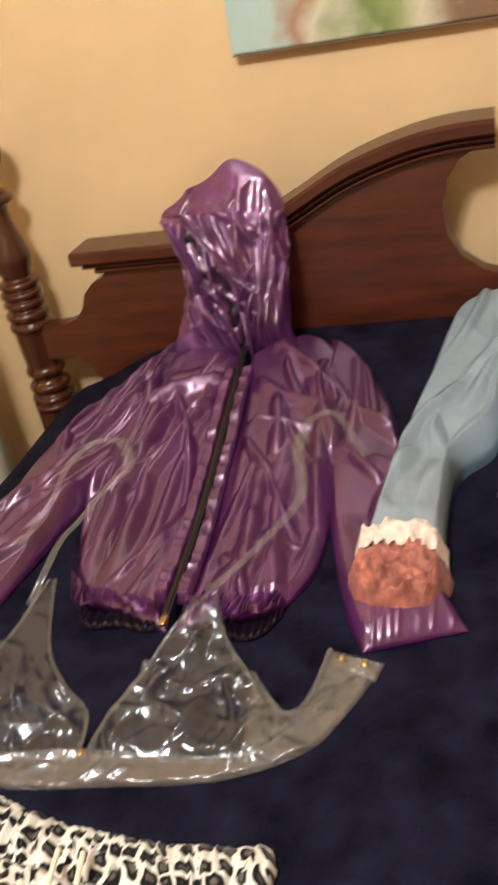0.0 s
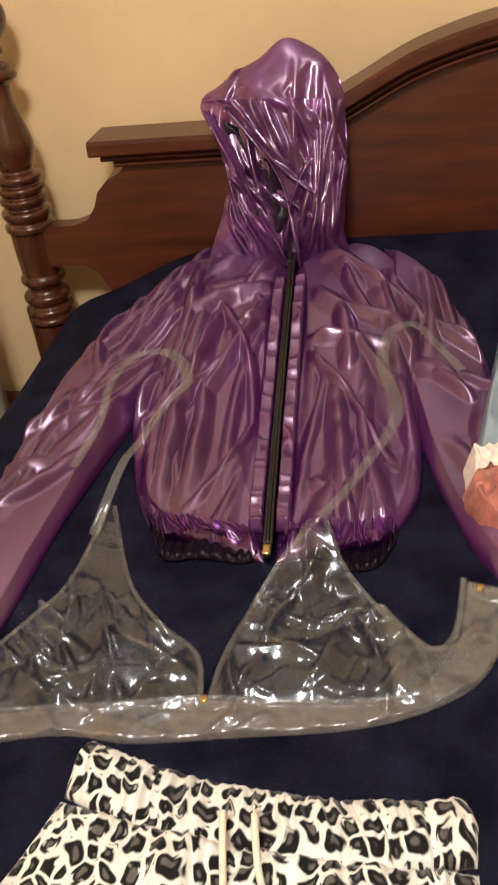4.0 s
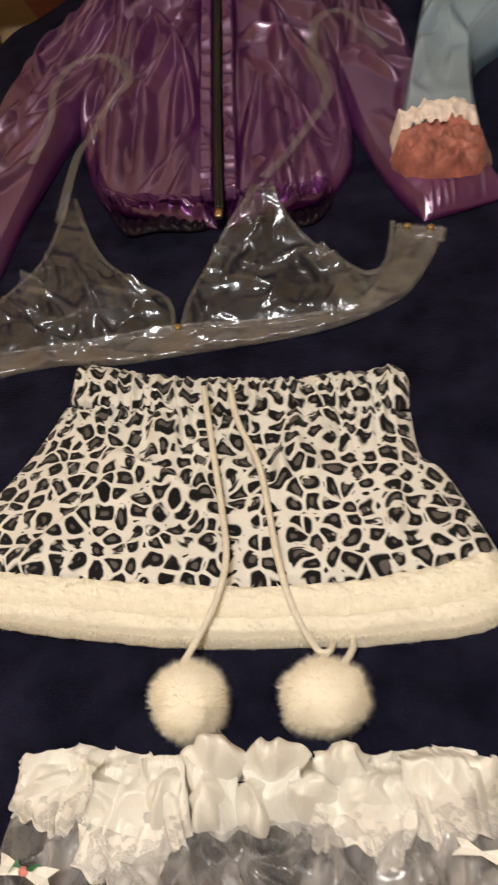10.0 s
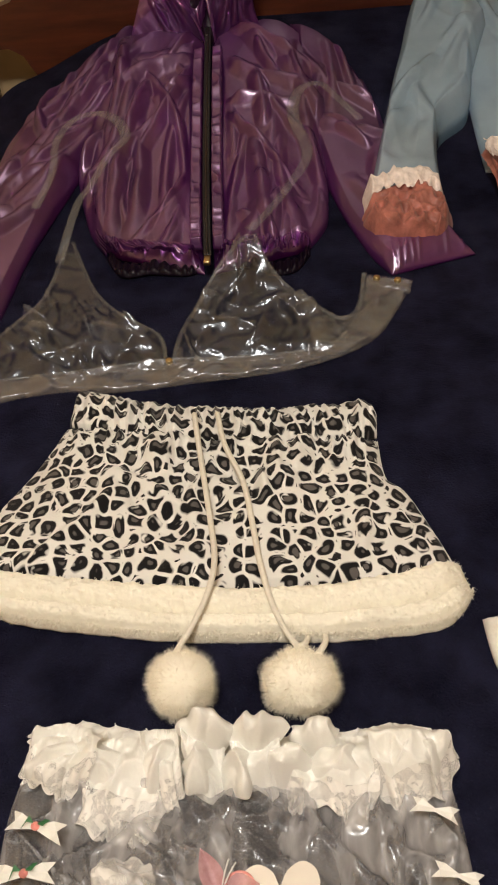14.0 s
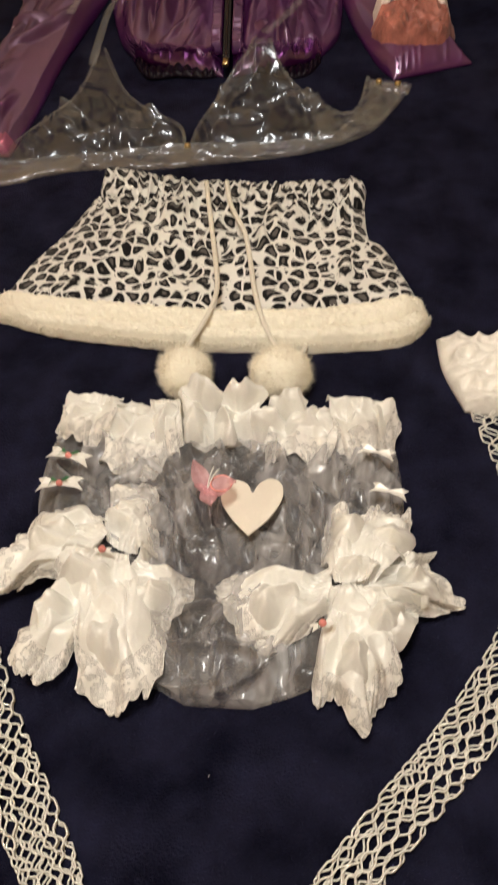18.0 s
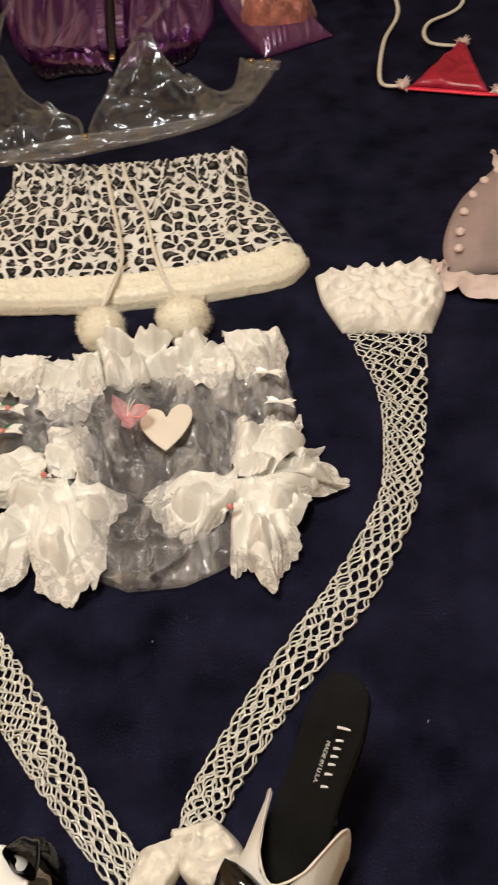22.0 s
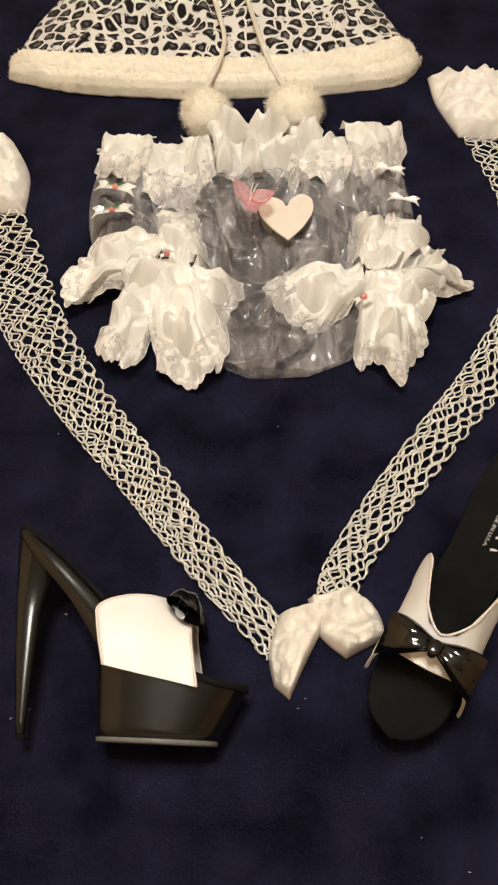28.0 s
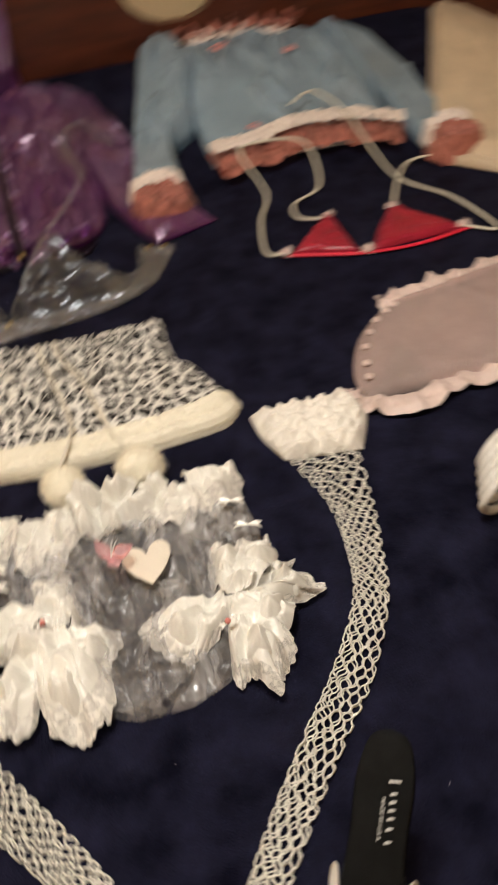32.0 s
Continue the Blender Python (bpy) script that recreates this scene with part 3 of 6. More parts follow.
# ---- room ----
X0, X1, Y0, Y1, H = -2.1, 2.3, -2.3, 1.90, 2.75
setting("floor", box(X0 - 0.1, X1 + 0.1, Y0 - 0.1, Y1 + 0.1, -0.1, 0.0), CARPET, "brown bedroom carpet under the bed", "floor")
setting("ceiling", box(X0 - 0.1, X1 + 0.1, Y0 - 0.1, Y1 + 0.1, H, H + 0.1), CEIL, "plain off-white bedroom ceiling", "ceiling")
setting("wall_north", box(X0 - 0.1, X1 + 0.1, Y1, Y1 + 0.1, 0, H), WALL, "warm beige painted wall behind the headboard", "wall")
setting("wall_south", box(X0 - 0.1, X1 + 0.1, Y0 - 0.1, Y0, 0, H), WALL, "warm beige painted bedroom wall", "wall")
setting("wall_west", box(X0 - 0.1, X0, Y0, Y1, 0, H), WALL, "warm beige painted wall beside the bed", "wall")
setting("wall_east", box(X1, X1 + 0.1, Y0, Y1, 0, H), WALL, "warm beige painted bedroom wall", "wall")

# ceiling fixture that lights the bed
GLOW = bpy.data.materials.new("lit_bulb_glass")
GLOW.use_nodes = True
g = GLOW.node_tree.nodes["Principled BSDF"]
g.inputs["Base Color"].default_value = (0.9, 0.85, 0.75, 1)
g.inputs["Emission Color"].default_value = (1.0, 0.93, 0.83, 1)
g.inputs["Emission Strength"].default_value = 14.0
SHADE = material("white_enamel_shade", (0.75, 0.73, 0.70), 0.4, vary=0.03)
fixture = thing("ceiling_lamp", "three-bulb brass ceiling lamp over the bed, lit", "lamp", (LAMP.x, LAMP.y, H))
part("canopy", lathe([(0.001, -0.03), (0.05, -0.028), (0.07, -0.012), (0.07, 0.0)], (LAMP.x, LAMP.y, H)), BRASS, fixture)
part("stem", tube([(LAMP.x, LAMP.y, H - 0.02), (LAMP.x, LAMP.y, LAMP.z + 0.04)], 0.012, 10), BRASS, fixture)
for k in range(3):
    a = radians(90 + 120 * k)
    c, s = math.cos(a), math.sin(a)
    part("arm", tube([(LAMP.x, LAMP.y, LAMP.z + 0.05), (LAMP.x + 0.08 * c, LAMP.y + 0.08 * s, LAMP.z + 0.08), (LAMP.x + 0.13 * c, LAMP.y + 0.13 * s, LAMP.z + 0.045)],
                     0.008, 8), BRASS, fixture)
    b = part("bulb", lathe([(0.001, -0.035), (0.02, -0.03), (0.03, -0.005), (0.022, 0.02), (0.012, 0.04)], (LAMP.x + 0.13 * c, LAMP.y + 0.13 * s, LAMP.z + 0.01), 20), GLOW, fixture)
    b.visible_shadow = False
    part("shade", lathe([(0.018, 0.062), (0.045, 0.058), (0.085, 0.036), (0.112, 0.0), (0.109, 0.0), (0.082, 0.032), (0.044, 0.053), (0.018, 0.057)], (LAMP.x + 0.13 * c, LAMP.y + 0.13 * s, LAMP.z - 0.012), 28, 3),
         SHADE, fixture, "opaque metal shade")

# ---- the bed ----
bed = thing("four_poster_bed", "dark cherry king bed with carved scroll headboard and turned posts", "bed")
HALF = [(-0.985, 0.852), (-0.915, 0.853), (-0.885, 0.862), (-0.866, 0.885), (-0.855, 0.912), (-0.832, 0.934), (-0.806, 0.945), (-0.798, 0.955), (-0.798, 0.99),
        (-0.55, 0.99), (-0.47, 1.002), (-0.40, 1.034), (-0.32, 1.076), (-0.24, 1.106), (-0.15, 1.122), (-0.075, 1.128), (-0.078, 1.105), (-0.105, 1.09), (-0.125, 1.06),
        (-0.137, 1.01), (-0.13, 0.962), (-0.108, 0.923), (-0.07, 0.893), (-0.03, 0.88)]


def slab(outline, y0, y1):
    bm = bmesh.new()
    f = bm.faces.new([bm.verts.new((x, y0, z)) for x, z in outline])
    r = bmesh.ops.extrude_face_region(bm, geom=[f])
    for v in r["geom"]:
        if isinstance(v, bmesh.types.BMVert):
            v.co.y = y1
    bmesh.ops.recalc_face_normals(bm, faces=bm.faces[:])
    return bm


under = [(-0.985, 0.775), (-0.91, 0.775), (-0.885, 0.76), (-0.865, 0.72), (-0.85, 0.55)]
part("headboard_panel", slab(HALF + [(-x, z) for x, z in reversed(HALF)] + [(-x, z) for x, z in under] + list(reversed(under)), 1.775, 1.812), WOOD, bed,
     "dark cherry panel with scroll-cut top", smooth=False)


def rail(path, y0, z0, z1, n=40, y1=1.83):
    """A moulding strip that follows the headboard's top edge."""
    def ring(p):
        x, z = p
        return [(x, y0, z + z0 + 0.004), (x, y0 + 0.004, z + z0), (x, y1, z + z0), (x, y1, z + z1), (x, y0 + 0.006, z + z1), (x, y0, z + z1 - 0.006)]
    verts = [v for i in range(n + 1) for v in ring(spline(path, i / n))]
    faces = [(i * 6 + k, i * 6 + (k + 1) % 6, i * 6 + 6 + (k + 1) % 6, i * 6 + 6 + k) for i in range(n) for k in range(6)]
    faces += [tuple(reversed(range(6))), tuple(range(n * 6, n * 6 + 6))]
    return verts, faces


TOPLINE = [(-0.842, 0.985), (-0.72, 0.985), (-0.58, 0.986), (-0.48, 1.002), (-0.40, 1.036), (-0.30, 1.086), (-0.20, 1.117), (-0.12, 1.129), (-0.045, 1.130)]
for sgn in (1, -1):
    line = [(x * sgn, z) for x, z in TOPLINE]
    if sgn < 0:
        line = line[::-1]
    part("cap_moulding", rail(line, 1.728, 0.0, 0.026), WOOD, bed, "scroll moulding along the top", smooth=False)
    shrunk = [(x + (0.016 if x < -0.8 else -0.016 if x > 0.8 else 0), z) for x, z in line]
    part("cove_moulding", rail(shrunk, 1.742, -0.012, 0.0), WOOD, bed, smooth=False)
    shrunk = [(x + (0.034 if x < -0.8 else -0.034 if x > 0.8 else 0), z) for x, z in line]
    part("bead_moulding", rail(shrunk, 1.755, -0.026, -0.012), WOOD, bed, smooth=False)

POST = [(0.045, 0.0), (0.046, 0.62), (0.047, 0.655), (0.040, 0.664), (0.047, 0.676), (0.047, 0.686), (0.039, 0.694), (0.045, 0.704), (0.045, 0.714), (0.036, 0.722),
        (0.034, 0.73), (0.043, 0.742), (0.042, 0.752), (0.038, 0.76), (0.040, 0.80), (0.041, 0.84), (0.046, 0.846), (0.046, 0.856), (0.040, 0.862), (0.046, 0.872), (0.046, 0.882),
        (0.037, 0.889), (0.044, 0.898), (0.044, 0.906), (0.038, 0.911), (0.045, 0.919), (0.045, 0.927), (0.038, 0.932), (0.044, 0.94), (0.043, 0.948), (0.030, 0.955),
        (0.034, 0.966), (0.042, 0.990), (0.042, 1.006), (0.036, 1.03), (0.028, 1.058), (0.024, 1.085), (0.027, 1.102), (0.040, 1.110), (0.041, 1.119), (0.033, 1.126),
        (0.030, 1.132), (0.018, 1.138), (0.017, 1.144), (0.026, 1.150), (0.025, 1.158), (0.016, 1.164)]
BALL = [(0.001, -0.045), (0.017, -0.0417), (0.0318, -0.0318), (0.0417, -0.017), (0.045, 0), (0.0417, 0.017), (0.0318, 0.0318), (0.017, 0.0417), (0.001, 0.045)]
for sgn in (-1, 1):
    post = part("bed_post", lathe(POST, (1.008 * sgn, 1.80, 0.0), 36, 4), POSTWOOD, bed, "turned cherry post with rings and urn")
    part("ball_finial", lathe(BALL, (1.008 * sgn, 1.80, 1.206), 36, 5), POSTWOOD, post, "round ball finial")
    part("side_rail", box(0.962 * sgn - 0.014, 0.962 * sgn + 0.014, -0.62, 1.79, 0.22, 0.40, 0.004), WOOD, bed, smooth=False)
part("mattress", box(-0.93, 0.93, -0.60, 1.74, 0.34, 0.66, 0.04), KNIT, bed, "white mattress hidden under the cover")
part("box_base", box(-0.93, 0.93, -0.60, 1.74, 0.12, 0.335, 0.01), WOOD, bed)


def cover_at(u, v):
    x = -1.30 + 2.60 * u
    y = -0.66 + 2.425 * v
    drop = 0.0
    if abs(x) > 0.99:
        drop = abs(x) - 0.99
        x = math.copysign(0.99 + 0.012 * math.sin(y * 17) * min(1, drop * 5), x)
    z = bed_z(x, y) - drop
    z += 0.004 * noise.noise((x * 3, y * 3, 2)) + 0.0022 * noise.noise((x * 11, y * 9, 5))
    return (x, y, z)


tagged(part("bed_cover", grid(cover_at, 150, 140), VELOUR), "navy blue velour blanket spread smooth over the bed", "blanket")

# ---- painting over the bed ----
pic = thing("painting", "unframed canvas painting in pale blue, green and brown", "painting", (-0.49, 1.898, 1.296))
pic["local"] = 1
pic.rotation_euler = (0, radians(0.9), 0)
part("canvas", box(0, 0.98, -0.03, 0, 0, 0.62, 0.004), CANVAS, pic, smooth=False)
part("edge_band", box(0.001, 0.979, -0.029, -0.001, -0.003, -0.0005), DARKGRILLE, pic, "brown canvas edge", smooth=False)

# ---- nightstand with a white box fan, between the bed and the wall ----
stand = thing("nightstand", "dark wooden nightstand beside the bed", "nightstand", (-1.36, 1.62, 0.0))
part("top", box(-1.66, -1.06, 1.32, 1.88, 0.415, 0.44, 0.005), WOOD, stand, smooth=False)
part("carcass", box(-1.64, -1.08, 1.34, 1.87, 0.06, 0.4145, 0.004), WOOD, stand, smooth=False)
for x in (-1.62, -1.10):
    for y in (1.36, 1.85):
        part("foot", box(x - 0.018, x + 0.018, y - 0.018, y + 0.018, 0.0, 0.0595, 0.003), WOOD, stand, smooth=False)
part("drawer_front", box(-1.62, -1.10, 1.328, 1.3395, 0.25, 0.40, 0.004), WOOD, stand, smooth=False)
fan = thing("box_fan", "cream-white plastic box fan with slatted grille on the nightstand", "fan", (-1.355, 1.660, 0.44))
fan["local"] = 1
fan.rotation_euler = (0, 0, radians(8))
part("casing", box(-0.24, 0.25, -0.05, 0.05, 0.012, 0.50, 0.035), WHITEPLASTIC, fan, "rounded cream-white casing")
for x in (-0.18, 0.19):
    part("foot", box(x - 0.03, x + 0.03, -0.045, 0.045, 0.0, 0.0115, 0.004), WHITEPLASTIC, fan)
part("grille_back", box(-0.20, 0.21, -0.0545, -0.0505, 0.06, 0.40, 0.002), DARKGRILLE, fan, smooth=False)
for k in range(22):
    z = 0.064 + k * 0.0152
    part("slat", box(-0.20, 0.21, -0.064, -0.055, z, z + 0.0075, 0.0015), WHITEPLASTIC, fan, smooth=False)
for k in range(5):
    x = -0.20 + 0.1025 * k
    part("grille_rib", box(x - 0.004, x + 0.004, -0.068, -0.0645, 0.06, 0.40, 0.0015), WHITEPLASTIC, fan, smooth=False)
bowl = part("bowl", lathe([(0.03, 0.0), (0.034, 0.004), (0.055, 0.03), (0.066, 0.055), (0.063, 0.056), (0.05, 0.032), (0.03, 0.01), (0.001, 0.008)], (-1.145, 1.455, 0.441), 28, 4), WHITEPLASTIC)
tagged(bowl, "cream ceramic bowl on the nightstand", "bowl")
red = part("red_cloth", grid(lambda u, v: (-1.17 + 0.09 * u, 1.335 + 0.07 * v, 0.443 + 0.022 * math.sin(math.pi * u) * math.sin(math.pi * v) + 0.006 * noise.noise((u * 5, v * 5, 2))), 14, 12), REDTRIM)
tagged(red, "crumpled bright red cloth on the nightstand", "cloth")

# ---- purple hooded jacket ----
jacket = thing("hooded_jacket", "shiny translucent purple vinyl hooded jacket laid out flat on the bed", "jacket", (-0.49, 1.3, 0.705))
ZIP = [(-0.494, 1.64), (-0.492, 1.58), (-0.490, 1.44), (-0.486, 1.27), (-0.478, 1.12), (-0.472, 1.035)]
BODY_L = [(-0.612, 1.735), (-0.715, 1.62), (-0.735, 1.46), (-0.704, 1.31), (-0.682, 1.22), (-0.652, 1.135), (-0.606, 1.085)]
BODY_R = [(-0.420, 1.71), (-0.335, 1.66), (-0.262, 1.52), (-0.292, 1.37), (-0.293, 1.24), (-0.300, 1.15), (-0.332, 1.082)]


def shifted(line, dx):
    return [(x + dx, y) for x, y in line]


def jacket_top(seed, puff, fine, along, lines, swell=0.0):
    def top(u, v, x, y):
        gather = smooth01(0.82, 1.0, v)
        return (puff * (0.7 + 0.3 * math.sin(math.pi * u)) + swell * math.exp(-((v - 0.36) / 0.13) ** 2) + 0.003 * creases(x, y, seed, along, fine, 2.0) * (1 - 0.4 * gather) + 0.010 * noise.noise((x * 9, y * 6, seed))
                + folded(x, y, lines) * smooth01(0.025, 0.055, abs(x + 0.486)) + 0.005 * gather * ridge(x * 70, y * 3, seed))
    return top


def body_folds(seed, x0, x1, lean):
    """Long falling folds below, slanting ones from the armpit, crossing ones at the shoulder."""
    return (strokes(seed, 13, x0, x1, 1.10, 1.40, 90, 6, 0.22, 0.019, 0.026) + strokes(seed + 1, 7, x0, x1, 1.28, 1.52, 90 + lean, 12, 0.17, 0.021, 0.028)
            + strokes(seed + 2, 8, x0, x1, 1.44, 1.70, 90 + 1.8 * lean, 16, 0.14, 0.020, 0.026) + strokes(seed + 3, 4, x0, x1, 1.10, 1.70, 20, 60, 0.035, 0.012, 0.010))


part("front_panel", laid(BODY_L, shifted(ZIP, -0.007), 140, 240, jacket_top(3.1, 0.022, 17, (0.05, 1), body_folds(3, -0.73, -0.50, -24))), PURPLE, jacket, "left front of translucent purple vinyl")
part("front_panel", laid(shifted(ZIP, 0.007), BODY_R, 130, 240, jacket_top(8.4, 0.022, 17, (0.05, 1), body_folds(8, -0.48, -0.28, 24))), PURPLE, jacket, "right front of translucent purple vinyl")
SLEEVE_LO = [(-0.672, 1.70), (-0.738, 1.63), (-0.792, 1.53), (-0.840, 1.40), (-0.850, 1.22), (-0.854, 1.07), (-0.874, 0.96), (-0.897, 0.858)]
SLEEVE_LI = [(-0.650, 1.54), (-0.680, 1.38), (-0.712, 1.27), (-0.732, 1.19), (-0.748, 1.08), (-0.754, 0.95), (-0.770, 0.836)]
part("sleeve", laid(SLEEVE_LO, SLEEVE_LI, 76, 240, jacket_top(14.7, 0.026, 10, (0.25, 1), swell=0.018, lines= strokes(41, 18, -0.84, -0.70, 1.26, 1.64, 64, 10, 0.13, 0.014, 0.020) + strokes(42, 10, -0.86, -0.75, 0.88, 1.20, 80, 10, 0.12, 0.016, 0.014) + strokes(43, 6, -0.83, -0.71, 1.16, 1.40, 38, 16, 0.06, 0.018, 0.020))), PURPLE, jacket)
SLEEVE_RI = [(-0.330, 1.54), (-0.318, 1.42), (-0.302, 1.30), (-0.284, 1.21), (-0.245, 1.07), (-0.217, 1.012)]
SLEEVE_RO = [(-0.345, 1.70), (-0.285, 1.63), (-0.218, 1.49), (-0.188, 1.36), (-0.150, 1.19), (-0.096, 1.055)]
part("sleeve", laid(SLEEVE_RI, SLEEVE_RO, 76, 220, jacket_top(21.2, 0.022, 14, (-0.2, 1), strokes(51, 20, -0.32, -0.16, 1.15, 1.62, 112, 20, 0.09, 0.016, 0.018))), PURPLE, jacket)


CUFFPINK = see_through(material("pink_vinyl_cuff", (0.40, 0.11, 0.20), 0.4, spec=0.6, coat=0.8, vary=0.2, scale=30, bump=0.4, bump_scale=60), 0.3, (0.8, 0.35, 0.5))
part("cuff", laid([(-0.889, 0.874), (-0.898, 0.848)], [(-0.766, 0.853), (-0.772, 0.826)], 60, 10, lambda u, v, x, y: 0.018 + 0.008 * ridge(x * 60, y * 8, 3.3, 1.2)), CUFFPINK, jacket, "turned-up pink vinyl cuff")


HEM_LT, HEM_LB = [(-0.652, 1.128), (-0.610, 1.092), (-0.559, 1.080), (-0.484, 1.062)], [(-0.625, 1.082), (-0.598, 1.040), (-0.556, 1.044), (-0.507, 1.036), (-0.482, 1.046)]
HEM_RT, HEM_RB = [(-0.464, 1.062), (-0.411, 1.078), (-0.363, 1.078), (-0.325, 1.090)], [(-0.464, 1.050), (-0.412, 1.046), (-0.384, 1.028), (-0.350, 1.034), (-0.328, 1.074)]
for a, b in ((HEM_LT, HEM_LB), (HEM_RT, HEM_RB)):
    def hem_at(u, v, a=a, b=b):
        p = spline(a, v).lerp(spline(b, v), u)
        side = min(1.0, 9 * min(v, 1 - v))
        pleat = abs(math.sin(v * 62 + 5.0 * noise.noise((v * 9, u * 0.8, 2))))
        z = 0.010 + side * (0.022 + 0.006 * u + 0.012 * pleat * (0.4 + 0.6 * u) + 0.005 * noise.noise((p.x * 60, p.y * 40, 2)))
        return (p.x, p.y - 0.003 * pleat * u, bed_z(p.x, p.y) + z)
    hem = part("elastic_hem", grid(hem_at, 16, 320), PURPLE, jacket, "gathered elastic hem")
    # strip under the hem, coloured near black for the shade in its mouth
    part("hem_mouth_shade", laid([(x, y + 0.026) for x, y in b], [(x, y - 0.002) for x, y in b], 8, 120, lambda u, v, x, y: 0.003 + 0.005 * abs(math.sin(v * 40)) + 0.004 * noise.noise((x * 50, y * 50, 1))),
         HEMSHADE, hem, "inside of the gathered hem, its shade put into the colour")


def over(line, lift):
    return [(x, y, bed_z(x, y) + lift) for x, y in line]


for dx in (-0.0034, 0.0034):
    part("zip_tape", tube(over(shifted(ZIP, dx), 0.034), 0.0024, 6, n=40, flat=0.4), BLACKTAPE, jacket, "black zip tape")
zip_teeth = part("zip_teeth", tube(over(ZIP, 0.0350), 0.0020, 6, n=40, flat=0.6), SILVER, jacket, "dull metal zip teeth")
part("zip_stop", box(-0.4775, -0.4675, 1.018, 1.036, 0.727, 0.7345, 0.002), BRASS, zip_teeth, "brass zip box")
part("zip_pull", box(-0.4985, -0.4905, 1.612, 1.642, 0.829, 0.834, 0.0015), SILVER, zip_teeth)
PLACKET = ZIP[1:5] + [(-0.474, 1.066)]
for dx in (-0.0165, 0.0165):
    part("placket", laid(shifted(PLACKET, dx - 0.009), shifted(PLACKET, dx + 0.009), 10, 200, lambda u, v, x, y: 0.006 + 0.007 * ridge(y * 42, x * 24, 4.4, 1.2) + 0.004 * noise.noise((x * 12, y * 16, 3)), lift=0.030, low=0.024, edge=20),
         PURPLE, jacket, "doubled vinyl strip along the zip")


# the hood leans against the headboard: a back sheet, a crown over the brow, and two front flaps with a slit between
# them, coloured dark for its shade
HOOD_L = [(-0.628, 0.850), (-0.601, 0.912), (-0.594, 0.954), (-0.614, 1.006), (-0.636, 1.048), (-0.628, 1.070), (-0.604, 1.082), (-0.575, 1.101), (-0.537, 1.117), (-0.515, 1.134), (-0.497, 1.141)]
HOOD_R = [(-0.398, 0.810), (-0.410, 0.843), (-0.406, 0.903), (-0.401, 0.961), (-0.403, 1.020), (-0.406, 1.065), (-0.418, 1.092), (-0.435, 1.110), (-0.455, 1.126), (-0.475, 1.137), (-0.493, 1.141)]
BROW = [(-0.632, 1.062), (-0.590, 1.056), (-0.545, 1.048), (-0.500, 1.036), (-0.455, 1.030), (-0.404, 1.040)]
ARCH = [(-0.634, 1.066), (-0.604, 1.083), (-0.575, 1.101), (-0.537, 1.117), (-0.496, 1.142), (-0.455, 1.127), (-0.425, 1.102), (-0.404, 1.055)]
SLIT_R = [(-0.604, 1.060), (-0.553, 1.006), (-0.523, 0.967), (-0.502, 0.925), (-0.492, 0.889), (-0.486, 0.850), (-0.482, 0.800)]
SIDE_R = [(-0.404, 1.048), (-0.403, 1.000), (-0.401, 0.961), (-0.406, 0.903), (-0.409, 0.866), (-0.400, 0.830), (-0.385, 0.800)]
SLIT_L = [(-0.626, 1.046), (-0.591, 0.988), (-0.562, 0.927), (-0.537, 0.875), (-0.515, 0.843), (-0.500, 0.800)]
SIDE_L = [(-0.634, 1.054), (-0.614, 1.006), (-0.596, 0.954), (-0.603, 0.912), (-0.622, 0.862), (-0.650, 0.800)]
HOODFOLDS = strokes(91, 14, -0.49, -0.40, 0.84, 1.04, 84, 10, 0.09, 0.010, 0.016) + strokes(92, 12, -0.60, -0.48, 0.90, 1.05, 130, 14, 0.07, 0.010, 0.016) + strokes(93, 10, -0.60, -0.42, 1.03, 1.13, 60, 40, 0.05, 0.012, 0.012)
HOODFOLDS += strokes(94, 10, -0.62, -0.53, 0.85, 1.0, 118, 12, 0.06, 0.009, 0.012)


def leaning(a, b, bulge, off, seed):
    """A sheet of the hood between two edge lines on the slanting plane, puffed out towards the front."""
    def at(u, v):
        p = spline(a, v).lerp(spline(b, v), u)
        foot = smooth01(0.795, 0.875, p.y)
        n = foot * (bulge * math.sin(math.pi * u) ** 0.7 + off + 1.3 * folded(p.x, p.y, HOODFOLDS)) - 0.02 * (1 - foot) + 0.006 * creases(p.x, p.y, seed, (0.15, 1), 16, 5) + 0.008 * noise.noise((p.x * 18, p.y * 14, seed))
        return (p.x, 1.645 + (p.y - 0.795) * 0.337 - 0.93 * n, p.y + 0.30 * n)
    return grid(at, 80, 120)


hood = part("hood", leaning(HOOD_L, HOOD_R, -0.004, -0.004, 3.0), PURPLE, jacket, "empty hood propped against the headboard")


def crown_at(u, v):
    p = spline(BROW, u).lerp(spline(ARCH, u), v)
    n = 0.004 + (0.036 * math.sin(math.pi * u) ** 0.7 + folded(p.x, p.y, HOODFOLDS)) * (1 - v) ** 0.6 + 0.007 * noise.noise((u * 5, v * 3, 4))
    return (p.x, 1.645 + (p.y - 0.795) * 0.337 - 0.93 * n, p.y + 0.12 * n)


